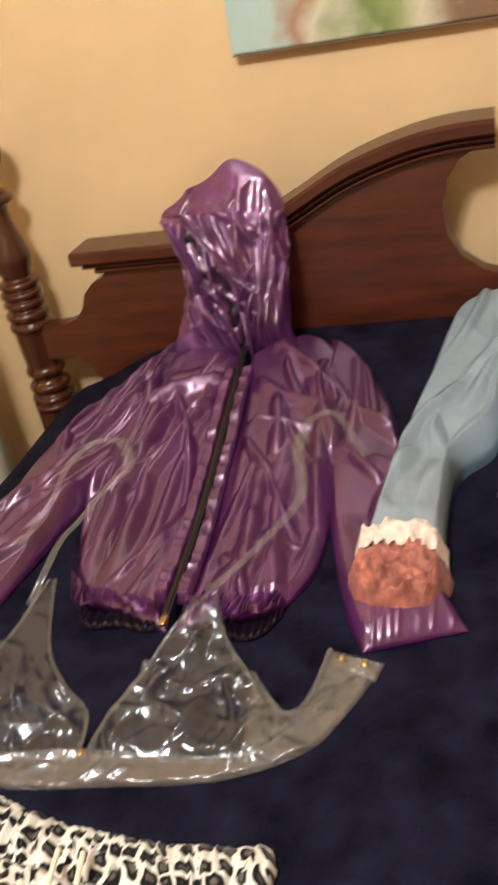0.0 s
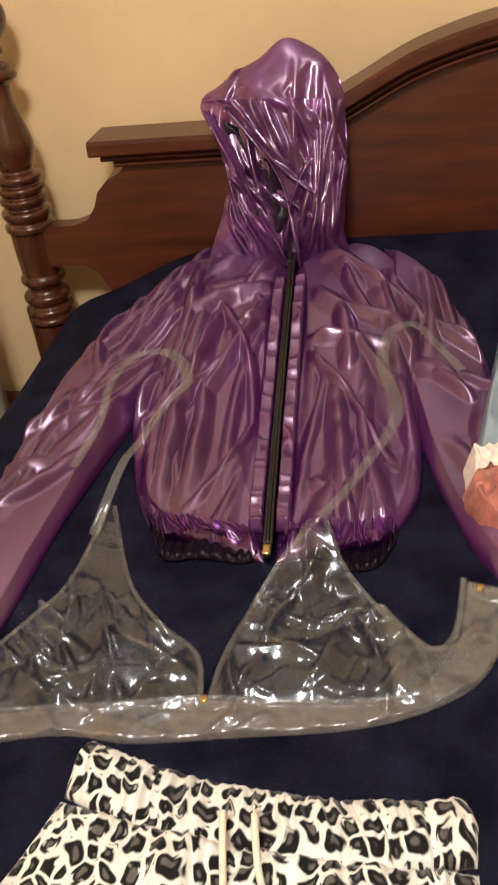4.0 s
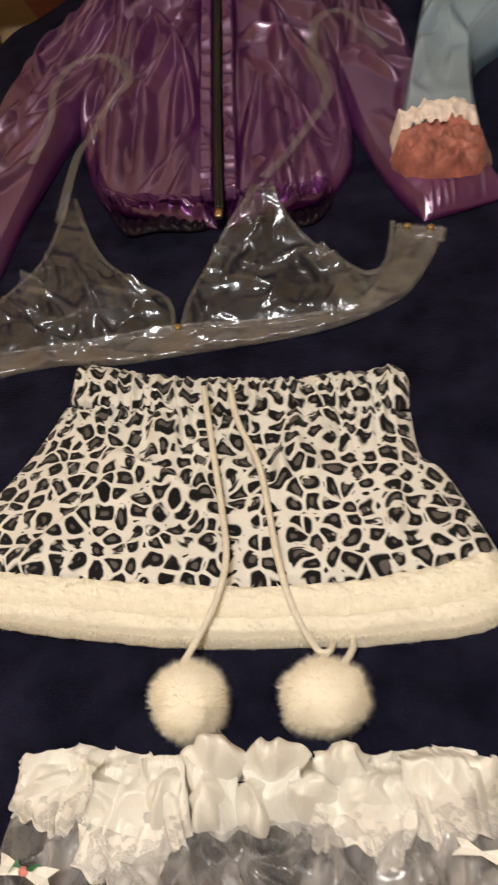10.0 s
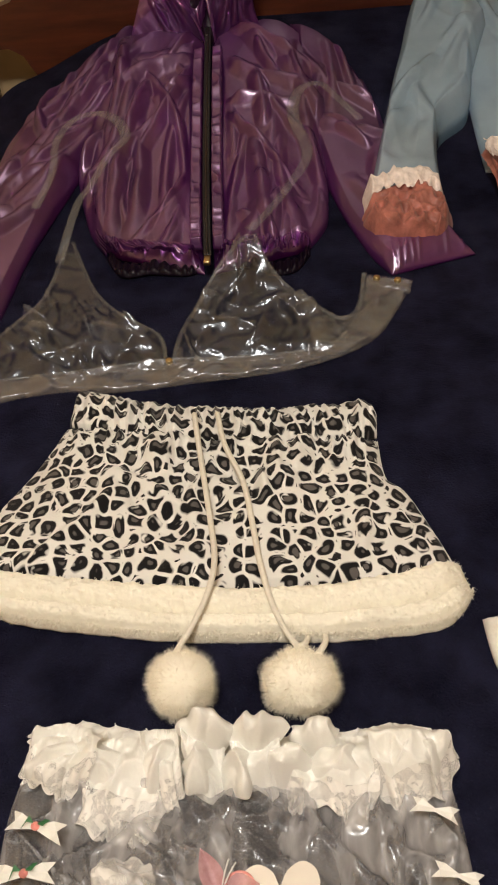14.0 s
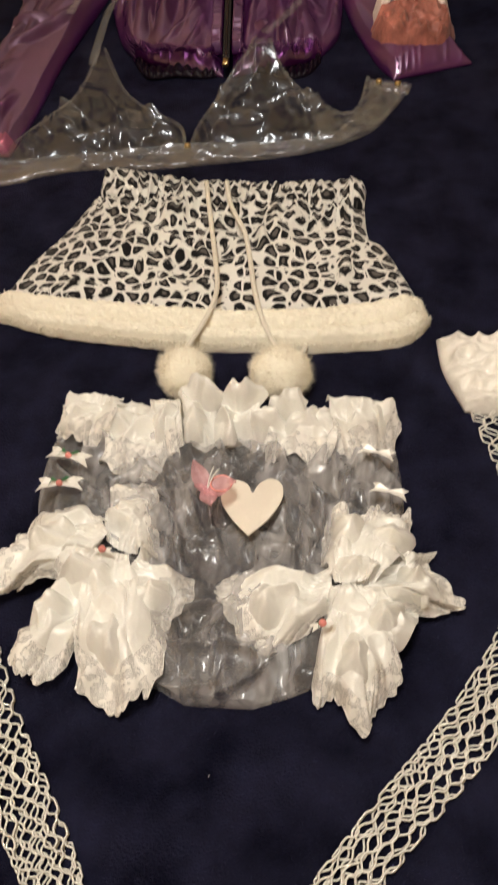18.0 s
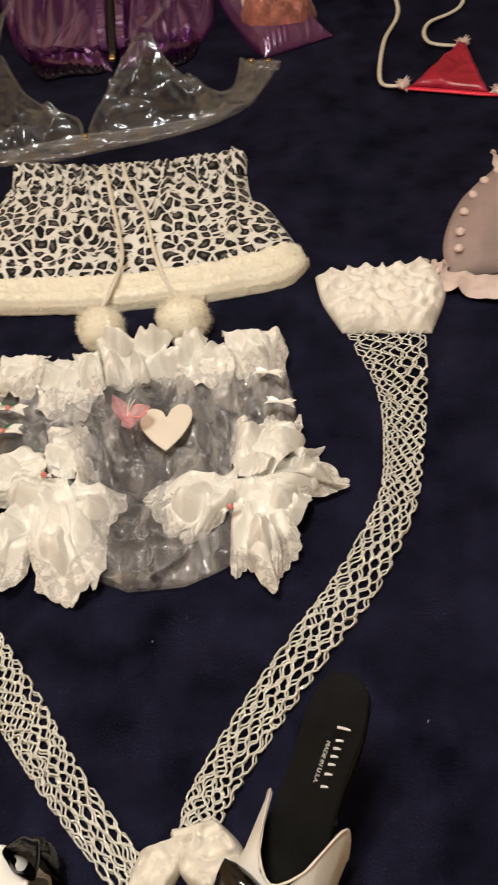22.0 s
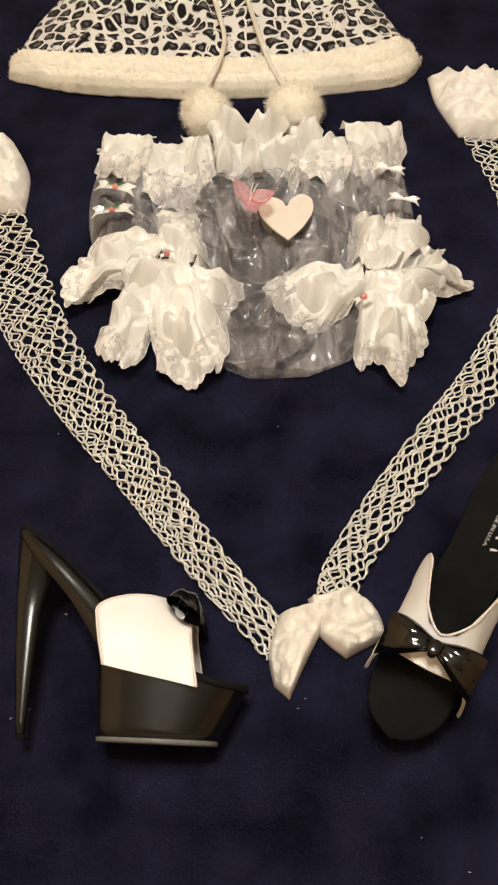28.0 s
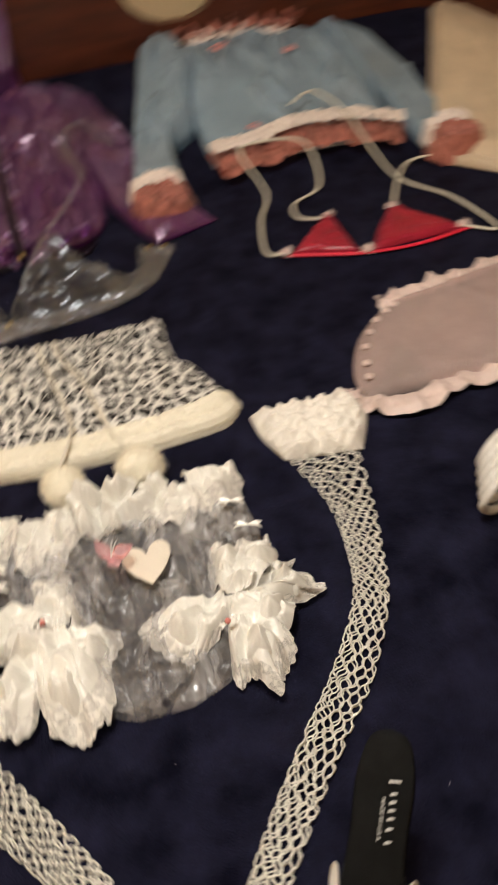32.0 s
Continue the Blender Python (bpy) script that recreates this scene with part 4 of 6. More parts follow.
part("hood_crown", grid(crown_at, 90, 50), PURPLE, hood, "crown of the hood over the brow")
part("hood_flap", leaning(SLIT_R, SIDE_R, 0.030, 0.016, 7.0), PURPLE, hood, "front flap of the hood")
part("hood_flap", leaning(SIDE_L, SLIT_L, 0.018, 0.008, 9.0), PURPLE, hood, "front flap of the hood")
for line, off in ((SLIT_R, 0.020), (SLIT_L, 0.012), (BROW[1:], 0.036)):
    pts3 = [(x, 1.645 + (z - 0.795) * 0.337 - (off if 0 < i < len(line) - 1 else off * 0.4), z + 0.3 * off) for i, (x, z) in enumerate(line)]
    part("hood_edge", tube(pts3, lambda t: 0.0055 * (0.8 + 0.3 * math.sin(t * 11)), 8, n=50, flat=0.4), PURPLE, hood, "stitched edge of the hood")
# added sheet behind the slit; its dark colour paints the hood's inner shade
part("hood_shade_sheet", grid(lambda u, v: (lambda p: (p.x, 1.645 + (p.y - 0.795) * 0.337 + 0.008 - 0.006 * ridge(p.x * 40, p.y * 22, 2), p.y))(spline(SLIT_L, v).lerp(spline(SLIT_R[1:], v), u)), 20, 40), HOODSHADE, hood, "sheet behind the hood's slit, coloured dark for the shade inside")
part("cord_toggle", lathe([(0.001, -0.008), (0.005, -0.006), (0.006, 0.0), (0.005, 0.006), (0.001, 0.008)], (-0.552, 1.655, 0.900), 12, 3), BLACKTAPE, jacket, "small dark cord toggle")

# ---- clear vinyl triangle top ----
halter = thing("clear_triangle_top", "clear vinyl triangle bikini top with brass snaps, laid flat", "top", (-0.5, 0.9, 0.705))


def crumple(seed, h=0.004, amp=0.010, f=24, lines=()):
    def top(u, v, x, y):
        return h + folded(x, y, lines, True) + amp * max(0, 0.5 * ridge(x * f * 0.8, y * f * 0.45, seed, 2.2) + 0.4 * ridge(x * f * 0.5 + y * f * 0.4, y * f * 0.7 - x * f * 0.2, seed + 9, 3) + 0.3 * noise.noise((x * f * 0.5, y * f * 0.5, seed)))
    return top


def over_hem(top, seed):
    """The right cup's tip lies over the jacket's hem."""
    return lambda u, v, x, y: top(u, v, x, y) + (0.046 * smooth01(0.975, 1.035, y) if seed < 4 else 0.0)


CUP_R_A = [(-0.508, 0.826), (-0.502, 0.89), (-0.482, 0.962), (-0.450, 1.012), (-0.415, 1.055)]
CUP_R_B = [(-0.290, 0.850), (-0.308, 0.918), (-0.345, 0.962), (-0.384, 1.004), (-0.406, 1.055)]
CUP_L_A = [(-0.800, 0.800), (-0.765, 0.868), (-0.728, 0.935), (-0.700, 1.0), (-0.694, 1.135)]
CUP_L_B = [(-0.516, 0.826), (-0.530, 0.890), (-0.582, 0.936), (-0.632, 1.0), (-0.686, 1.135)]
BAND_TOP = [(-0.860, 0.795), (-0.760, 0.803), (-0.705, 0.812), (-0.609, 0.824), (-0.514, 0.838), (-0.422, 0.838), (-0.330, 0.848), (-0.290, 0.878), (-0.268, 0.93), (-0.256, 1.012)]
BAND_BOT = [(-0.860, 0.742), (-0.755, 0.757), (-0.706, 0.778), (-0.639, 0.790), (-0.577, 0.785), (-0.482, 0.797), (-0.350, 0.818), (-0.262, 0.862), (-0.222, 0.922), (-0.191, 0.992)]
CUPFOLDS = (strokes(61, 16, -0.50, -0.30, 0.85, 1.0, 20, 35, 0.055, 0.014, 0.026) + strokes(62, 12, -0.50, -0.34, 0.85, 1.02, 75, 20, 0.05, 0.012, 0.024)
            + strokes(63, 18, -0.78, -0.54, 0.82, 0.97, 150, 35, 0.055, 0.013, 0.026) + strokes(64, 12, -0.76, -0.56, 0.82, 1.0, 95, 25, 0.045, 0.012, 0.022)
            + strokes(66, 44, -0.50, -0.31, 0.84, 1.0, 62, 45, 0.024, 0.006, 0.009) + strokes(67, 44, -0.79, -0.54, 0.82, 0.98, 110, 45, 0.024, 0.006, 0.009))
for a, b, seed, label in ((CUP_R_A, CUP_R_B, 2.0, "clear triangle cup"), (CUP_L_A, CUP_L_B, 6.0, "clear triangle cup")):
    cup = part("cup", laid(a, b, 110, 120, over_hem(crumple(seed, 0.004, 0.010, 18, CUPFOLDS), seed), edge=9, under=False), CLEAR, halter, label)
    for line in (a, b):
        part("seam", tube([(x, y, bed_z(x, y) + 0.007 + (0.046 * smooth01(0.975, 1.035, y) if seed < 4 else 0)) for x, y in line], 0.0036, 6, n=40, flat=0.4), SEAM, cup, "folded clear binding")
part("band", laid(BAND_TOP, BAND_BOT, 26, 220, crumple(12.0, 0.004, 0.007, 24, strokes(65, 50, -0.84, -0.22, 0.77, 0.93, 15, 40, 0.03, 0.009, 0.010)), edge=9), CLEARBAND, halter, "doubled clear underband")
part("seam", tube(over(BAND_TOP, 0.009), 0.003, 6, n=80, flat=0.5), SEAM, halter)
WING = [(-0.345, 0.968), (-0.312, 0.925), (-0.290, 0.908), (-0.272, 0.925), (-0.262, 0.965), (-0.256, 1.012)]
part("wing", laid(WING, [(-0.33, 0.85), (-0.29, 0.88), (-0.25, 0.92), (-0.235, 0.945), (-0.222, 0.97), (-0.200, 0.99)], 24, 40, crumple(17.0, 0.004, 0.010, 26)), CLEAR, halter, "clear side wing")
part("seam", tube(over(WING, 0.009), 0.0042, 6, n=40, flat=0.4), SEAM, halter)
part("tab", laid([(-0.257, 1.014), (-0.250, 0.985)], [(-0.190, 0.996), (-0.198, 0.966)], 8, 6, lambda u, v, x, y: 0.004), CLEARBAND, halter, "doubled fastening tab")
STRAP_L = [(-0.694, 1.070), (-0.672, 1.150), (-0.655, 1.195), (-0.636, 1.272), (-0.614, 1.312), (-0.632, 1.356), (-0.664, 1.378), (-0.705, 1.372), (-0.728, 1.32), (-0.722, 1.235), (-0.735, 1.150)]
STRAP_R = [(-0.412, 1.045), (-0.390, 1.082), (-0.361, 1.150), (-0.326, 1.245), (-0.345, 1.340), (-0.335, 1.40), (-0.300, 1.415), (-0.268, 1.37), (-0.240, 1.325)]
for line, lab in ((STRAP_L, 0), (STRAP_R, 1)):
    pts3 = [(x, y, bed_z(x, y) + 0.012 + 0.054 * (smooth01(0.98, 1.03, y) if lab else smooth01(1.09, 1.17, y))) for i, (x, y) in enumerate(line)]
    part("strap", tube(pts3, lambda t: 0.0085 - 0.002 * math.sin(t * 9), 8, n=70, flat=0.22), SEAM, halter, "twisted clear tie strap")
STUD = [(0.001, 0.0022), (0.0026, 0.002), (0.0044, 0.0008), (0.0047, -0.003)]
for x, y in ((-0.512, 0.834), (-0.240, 0.997), (-0.212, 0.990)):
    part("snap_stud", lathe(STUD, (x, y, bed_z(x, y) + 0.0105), 18, 3), BRASS, halter, "brass snap stud")

# ---- leopard skirt ----
skirt = thing("leopard_skirt", "black and white leopard print plush mini skirt with cream fur hem", "skirt", (-0.44, 0.6, 0.705))
WAIST_L = [(-0.614, 0.784), (-0.620, 0.756), (-0.620, 0.726)]
WAIST_R = [(-0.272, 0.750), (-0.264, 0.725), (-0.266, 0.692)]


def sag(u):
    return 0.018 * math.sin(math.pi * u)


def skirt_fold(x, y, v):
    c = -0.445
    k = (x - c) / (0.16 + 0.14 * v)
    return 0.5 + 0.5 * math.sin(k * 9 + 1.2 * noise.noise((x * 5, y * 4, 3)) * 2)


def bowed(data, centre=-0.44, half=0.18, depth=0.02):
    """Lets the middle of a straight-lofted piece sag towards the foot of the bed."""
    v, f = data
    return [(x, y - (depth(y) if callable(depth) else depth) * max(0.0, 1 - ((x - centre) / half) ** 2), z) for x, y, z in v], f


def waist_top(u, v, x, y):
    return 0.006 + 0.012 * ridge(x * 95 + 3 * noise.noise((x * 8, y * 8, 1)), y * 9, 7.0, 0.9) * (0.25 + 0.75 * math.sin(math.pi * v)) + 0.004 * math.sin(math.pi * v) + 0.003 * noise.noise((x * 40, y * 40, 3))


part("waistband", bowed(laid(WAIST_L, WAIST_R, 260, 24, waist_top, edge=30, ragged=0.0012), depth=0.027), LEOPARD, skirt, "gathered elastic waistband")
SK_L = [(-0.622, 0.732), (-0.646, 0.660), (-0.682, 0.580), (-0.702, 0.512)]
SK_R = [(-0.266, 0.696), (-0.262, 0.640), (-0.243, 0.614), (-0.223, 0.560), (-0.206, 0.506)]


SKIRTFOLDS = strokes(71, 12, -0.58, -0.28, 0.60, 0.72, 90, 22, 0.07, 0.016, 0.018) + strokes(72, 8, -0.62, -0.28, 0.54, 0.68, 40, 40, 0.08, 0.020, 0.014)


def skirt_top(u, v, x, y):
    return 0.011 + 0.010 * ridge(x * 85, y * 6, 7.0, 1.2) * smooth01(0.40, 0.0, v) + (0.003 + 0.004 * v) * skirt_fold(x, y, v) * (1 - smooth01(0.85, 1, v)) + (0.005 * creases(x, y, 4.0, (0.9 * (x + 0.44), 1), 12, 4.0) + folded(x, y, SKIRTFOLDS)) * (1 - smooth01(0.9, 1, v))


part("skirt_panel", bowed(laid(SK_L, SK_R, 150, 90, skirt_top, edge=7), half=0.24, depth=lambda y: 0.026 + 0.006 * smooth01(0.70, 0.54, y)), LEOPARD, skirt, "flared leopard print plush")
FUR_T = [(-0.706, 0.516), (-0.663, 0.508), (-0.58, 0.496), (-0.499, 0.486), (-0.401, 0.478), (-0.325, 0.482), (-0.255, 0.496), (-0.205, 0.510)]
FUR_B = [(-0.706, 0.484), (-0.630, 0.456), (-0.551, 0.442), (-0.475, 0.432), (-0.400, 0.429), (-0.305, 0.430), (-0.228, 0.440), (-0.196, 0.474)]


def fur_top(u, v, x, y):
    """Two plush rolls with a groove between them."""
    w = (u - 0.62) / 0.38
    roll = max(0.0, math.sin(math.pi * min(1, u / 0.62))) ** 0.4 if u < 0.62 else 0.80 * smooth01(0.0, 0.22, w) * math.sqrt(max(0.0, 1 - 0.96 * w * w))
    return (0.006 + 0.019 * roll + 0.004 * (0.5 + 0.5 * noise.noise((x * 25, y * 25, 4))) + 0.0028 * noise.noise((x * 110, y * 110, 1))
            + 0.0020 * noise.noise((x * 260, y * 260, 6)))


fur_mesh = laid(FUR_T, FUR_B, 44, 330, fur_top, ragged=0.002)
rnd = random.Random(5)
pts = []
for k in range(6000):
    t = rnd.uniform(0.01, 0.99)
    b = spline(FUR_B, t)
    pts.append(((b.x, b.y + 0.003, bed_z(b.x, b.y) + rnd.uniform(0.003, 0.016)), (rnd.uniform(-0.3, 0.3), -1, 0.4)))
for k in range(6000):
    t, u = rnd.uniform(0.005, 0.995), rnd.uniform(0.0, 1.0)
    p = spline(FUR_T, t).lerp(spline(FUR_B, t), u)
    rim = min(1.0, 9.6 * min(u, 1 - u)) ** 0.6 * min(1.0, 12 * min(t, 1 - t)) ** 0.6
    pts.append(((p.x, p.y, bed_z(p.x, p.y) + 0.003 + rim * fur_top(u, t, p.x, p.y)), (rnd.uniform(-0.5, 0.5), -0.5, 0.9)))
fur = part("fur_trim", fur_mesh, FUR, skirt, "cream plush fur hem band")
tagged(part("plush_nap", hairs(pts, 0.0050, 0.0005, 3), PILE, fur), kind="stuff")
STRING_1 = [(-0.468, 0.700), (-0.464, 0.674), (-0.453, 0.609), (-0.442, 0.544), (-0.436, 0.498), (-0.440, 0.462), (-0.453, 0.432), (-0.471, 0.404), (-0.470, 0.390)]
STRING_2 = [(-0.442, 0.700), (-0.433, 0.655), (-0.412, 0.600), (-0.401, 0.542), (-0.393, 0.493), (-0.381, 0.449), (-0.364, 0.420), (-0.354, 0.417), (-0.348, 0.440), (-0.338, 0.442), (-0.336, 0.418), (-0.352, 0.394)]
for line, (px, py), grow in ((STRING_1, (-0.459, 0.374), (1.0, 1.0)), (STRING_2, (-0.357, 0.374), (1.14, 0.95))):
    pts3 = [(x, y, bed_z(x, y) + (0.040 if y > 0.66 else 0.036 if y > 0.52 else 0.038 if y > 0.45 else 0.003 if x > -0.35 and y > 0.425 else 0.030 if y > 0.428 else 0.018)) for x, y in line]
    cord = part("drawstring", tube(pts3, 0.0030, 8, n=120), CORD, skirt, "cream drawstring cord")
    cz = bed_z(px, py) + 0.029
    lump = lambda d: 1 + 0.16 * noise.noise((d[0] * 1.6 + px * 90, d[1] * 1.6, d[2] * 1.6))
    core_v, core_f = lathe([(r * 0.60, z * 0.60) for r, z in BALL], (0, 0, 0), 36, 4)
    core_v = [(px + x * grow[0] * lump((x * 44, y * 44, z * 44)), py + y * grow[1] * lump((x * 44, y * 44, z * 44)), cz + z) for x, y, z in core_v]
    pom = part("pompom", (core_v, core_f), FUR, cord, "cream fur pompom")
    pts = []
    for k in range(5000):
        d = Vector((rnd.gauss(0, 1), rnd.gauss(0, 1), rnd.gauss(0, 1))).normalized()
        g = 0.0255 * lump(d)
        clump = Vector((noise.noise((d.x * 5, d.y * 5, d.z * 5 + px * 40)), noise.noise((d.x * 5 + 9, d.y * 5, d.z * 5)), 0.25)) * 0.7
        pts.append((Vector((px + d.x * g * grow[0], py + d.y * g * grow[1], cz + d.z * g)), d + clump))
    tagged(part("fluff", hairs(pts, 0.0085, 0.00018, 8), POMFUR, cord, "soft hair of the pompom"), kind="stuff")

# ---- clear vinyl bloomers with satin frills ----
bloom = thing("clear_bloomers", "clear vinyl bloomers with white satin and lace ruffles, heart and bows", "bloomers", (-0.41, 0.18, 0.705))
BL_L = [(-0.580, 0.335), (-0.592, 0.270), (-0.584, 0.200), (-0.545, 0.130), (-0.490, 0.070), (-0.422, 0.034)]
BL_R = [(-0.248, 0.325), (-0.238, 0.255), (-0.240, 0.185), (-0.262, 0.110), (-0.305, 0.056), (-0.365, 0.033)]


FILMFOLDS = (strokes(81, 40, -0.56, -0.26, 0.16, 0.30, 90, 24, 0.045, 0.010, 0.013) + strokes(82, 24, -0.48, -0.30, 0.05, 0.18, 95, 35, 0.040, 0.010, 0.013)
             + strokes(83, 26, -0.54, -0.27, 0.05, 0.28, 20, 40, 0.022, 0.008, 0.010))


def bloom_top(u, v, x, y):
    return (folded(x, y, FILMFOLDS, True) + 0.016 * math.sin(math.pi * (0.1 + 0.8 * v)) * (0.6 + 0.4 * math.sin(math.pi * u)) + 0.006 * ridge((x + 0.41) * 22 * (1 + v * 0.5), y * 4, 2.2, 3.5)
            + 0.012 * ridge(x * 16 + y * 12, y * 13, 8.2, 5) + 0.010 * ridge(x * 15 - y * 9, y * 20, 15.2, 5) + 0.008 * noise.noise((x * 14, y * 14, 3)))


part("body", bowed(laid(BL_L, BL_R, 190, 160, bloom_top, edge=10, under=False), half=0.12, centre=-0.40, depth=0.010), MILKY, bloom, "crinkled clear vinyl")


def fan_at(inner, outer, folds, amp, lift, puff, seed, scallop=0.0):
    """A gathered piece of cloth that spreads from a sewn line to a free edge in rolling folds."""
    reach = sum((Vector(b) - Vector(a)).length for a, b in zip(outer, outer[1:]))
    fold_of = lambda u, v: 2 * math.pi * folds * u + 4.2 * noise.noise((u * folds * 0.7, seed, 0)) + 2.0 * noise.noise((u * 4, v * 2.2, seed + 2))

    def at(u, v):
        p, q = spline(inner, u), spline(outer, u)
        r = p.lerp(q, v * (0.72 + 0.28 * smooth01(0.0, 0.16, min(u, 1 - u))))
        d = (spline(outer, min(u + 0.02, 1)) - spline(outer, max(u - 0.02, 0)))
        d = d.normalized() if d.length > 1e-6 else Vector((1, 0))
        ph = fold_of(u, v)
        w = min(v, 1.0)
        r = r + d * (reach / folds * 0.16 * w * math.sin(ph + 0.5))
        if scallop:
            way = (q - p).normalized() if (q - p).length > 1e-6 else Vector((0, 0))
            r = r + way * scallop * abs(math.sin(u * reach * 420)) * smooth01(0.7, 1.0, v)
        stray = Vector((noise.noise((u * reach * 38, seed, 6)), noise.noise((u * reach * 38, seed, 16))))
        r = r + stray * 0.009 * w * w
        x, y = r.x, r.y
        z = lift * (1 - 0.75 * w * w) + puff * math.sin(math.pi * min(1.0, 0.12 + 0.80 * w)) + amp * (0.03 + 0.97 * w ** 1.3) * (0.5 + 0.5 * math.cos(ph)) * (1 - 0.35 * w * w)
        z += 0.0007 * (1 - w) ** 2 * math.sin(ph * 4 + 5 * noise.noise((u * 6, seed, 3)))
        z += 0.017 * noise.noise((x * 30 + seed, y * 30, seed)) * smooth01(0, 0.3, w) + 0.012 * (ridge(x * 30, y * 27, seed, 1.0) - 0.5) * smooth01(0, 0.2, w) + 0.0018 * ridge(x * 80, y * 74, seed + 4, 1.4)
        return Vector((x, y, bed_z(x, y) + max(z, 0.003)))
    return at


def fan(name, inner, outer, folds, amp=0.013, lift=0.030, puff=0.010, seed=0.0, satin=0.76, label="gathered white satin ruffle"):
    """A satin frill; the outer share of it is a lace edging when satin is below 1."""
    folds = max(2, folds - 1)
    inner, outer = [Vector(p) for p in inner], [Vector(p) for p in outer]
    at = fan_at(inner, outer, folds, amp, lift, puff, seed)
    hem = lambda u: satin * (1 + (0.10 if satin < 1 else 0.0) * noise.noise((u * folds, seed, 8)))
    ob = part(name, grid(lambda u, v: tuple(at(u, v * hem(u))), 40 * folds, 34), SATIN, bloom, label)
    if satin < 1:
        edge = fan_at(inner, outer, folds, amp, lift - 0.001, puff, seed, 0.004)
        rim = [edge(i / (30 * folds), 1.0) for i in range(30 * folds + 1)]
        part("lace_edge", join(grid(lambda u, v: tuple(edge(u, satin - 0.10 + (1.10 - satin) * v)), 60 * folds, 10), tube(rim, 0.0006, 5, n=60 * folds)), LACE, ob, "white scalloped lace edging")
    return ob


def loop_puff(x0, y0, half, high, deep, seed, lean=0.0):
    """A standing loop of satin: up the front, over the top and down behind."""
    def at(u, v):
        a = math.pi * v
        k = 2 * u - 1
        rise = math.sin(a) ** 0.75
        wide = half * (0.36 + 0.78 * rise) * (1 + 0.25 * noise.noise((v * 3, seed, 1)))
        x = x0 + wide * k + lean * rise + 0.003 * noise.noise((u * 4, v * 4, seed))
        crest = (1 - 0.42 * abs(k) ** 2.0)
        y = y0 - deep * math.cos(a) * (1 - 0.25 * k * k) + 0.0015 * math.sin(k * 5 + seed) * rise
        z = high * rise * crest + 0.0030 * math.cos(k * 9 + seed + v) * rise + 0.0060 * ridge(u * 3.2, v * 1.6, seed, 1.4)
        return (x, y, bed_z(x, y) + 0.012 + z)
    part("bow_loop", grid(at, 40, 44), SATIN, bloom, "puffed loop of white satin")


def crumpled_puff(x0, y0, wide, turn, lift, seed):
    """A rumpled pocket of satin that bulges out between the folds of a frill."""
    c, sn = math.cos(turn), math.sin(turn)

    def at(u, v):
        a = 2 * math.pi * u
        k = wide * v * (1 + 0.38 * noise.noise((math.cos(a) * 1.3, math.sin(a) * 1.3, seed)))
        px, py = k * math.cos(a), 0.66 * k * math.sin(a)
        x, y = x0 + px * c - py * sn, y0 + px * sn + py * c
        z = lift + 0.020 * math.sqrt(max(0.0, 1 - v * v)) + 0.014 * (ridge(x * 46, y * 40, seed, 1.2) - 0.4) * (1 - 0.5 * v) + 0.010 * noise.noise((x * 52, y * 52, seed)) - 0.012 * v * v
        return (x, y, bed_z(x, y) + max(z, 0.006))
    part("satin_puff", grid(at, 48, 18), SATIN, bloom, "rumpled puff of white satin")


# frill round the waist, hanging from the elastic
part("waist_elastic", ruffle([(-0.578, 0.318), (-0.54, 0.330), (-0.48, 0.322), (-0.41, 0.318), (-0.34, 0.318), (-0.28, 0.324), (-0.248, 0.314)], 0.016, 24, 0.008, 0.016, -1, 4.0), SATIN, bloom, "gathered satin waist edge")
part("waist_lining", ruffle([(-0.575, 0.318), (-0.54, 0.332), (-0.48, 0.324), (-0.41, 0.320), (-0.34, 0.320), (-0.28, 0.326), (-0.250, 0.316)], 0.030, 9, 0.006, 0.010, 1, 2.0), SATIN, bloom, "satin band behind the frill")
fan("waist_ruffle", [(-0.524, 0.326), (-0.50, 0.326), (-0.475, 0.328), (-0.455, 0.330)], [(-0.540, 0.276), (-0.520, 0.258), (-0.494, 0.253), (-0.462, 0.258)], 3, 0.014, 0.024, 0.012, 5.0, 0.66)
fan("waist_ruffle", [(-0.566, 0.330), (-0.548, 0.334), (-0.530, 0.330), (-0.514, 0.326)], [(-0.587, 0.318), (-0.578, 0.296), (-0.552, 0.284), (-0.524, 0.282)], 2, 0.014, 0.034, 0.014, 11.0, 0.70)
fan("waist_ruffle", [(-0.488, 0.328), (-0.474, 0.330), (-0.458, 0.330)], [(-0.480, 0.286), (-0.464, 0.276), (-0.446, 0.280)], 2, 0.012, 0.030, 0.012, 17.0, 0.78)
fan("waist_ruffle", [(-0.374, 0.320), (-0.348, 0.324), (-0.322, 0.324), (-0.300, 0.326)], [(-0.382, 0.284), (-0.352, 0.274), (-0.326, 0.264), (-0.298, 0.262)], 3, 0.013, 0.024, 0.011, 23.0, 0.68)
fan("waist_ruffle", [(-0.312, 0.324), (-0.292, 0.330), (-0.272, 0.328), (-0.256, 0.322)], [(-0.304, 0.272), (-0.278, 0.276), (-0.254, 0.282), (-0.232, 0.306)], 2, 0.014, 0.034, 0.013, 29.0, 0.70)
fan("bow_tail", [(-0.452, 0.322), (-0.436, 0.322), (-0.420, 0.320)], [(-0.450, 0.292), (-0.432, 0.280), (-0.416, 0.290)], 2, 0.010, 0.040, 0.010, 35.0, 1.0, "satin tail of the waist bow")
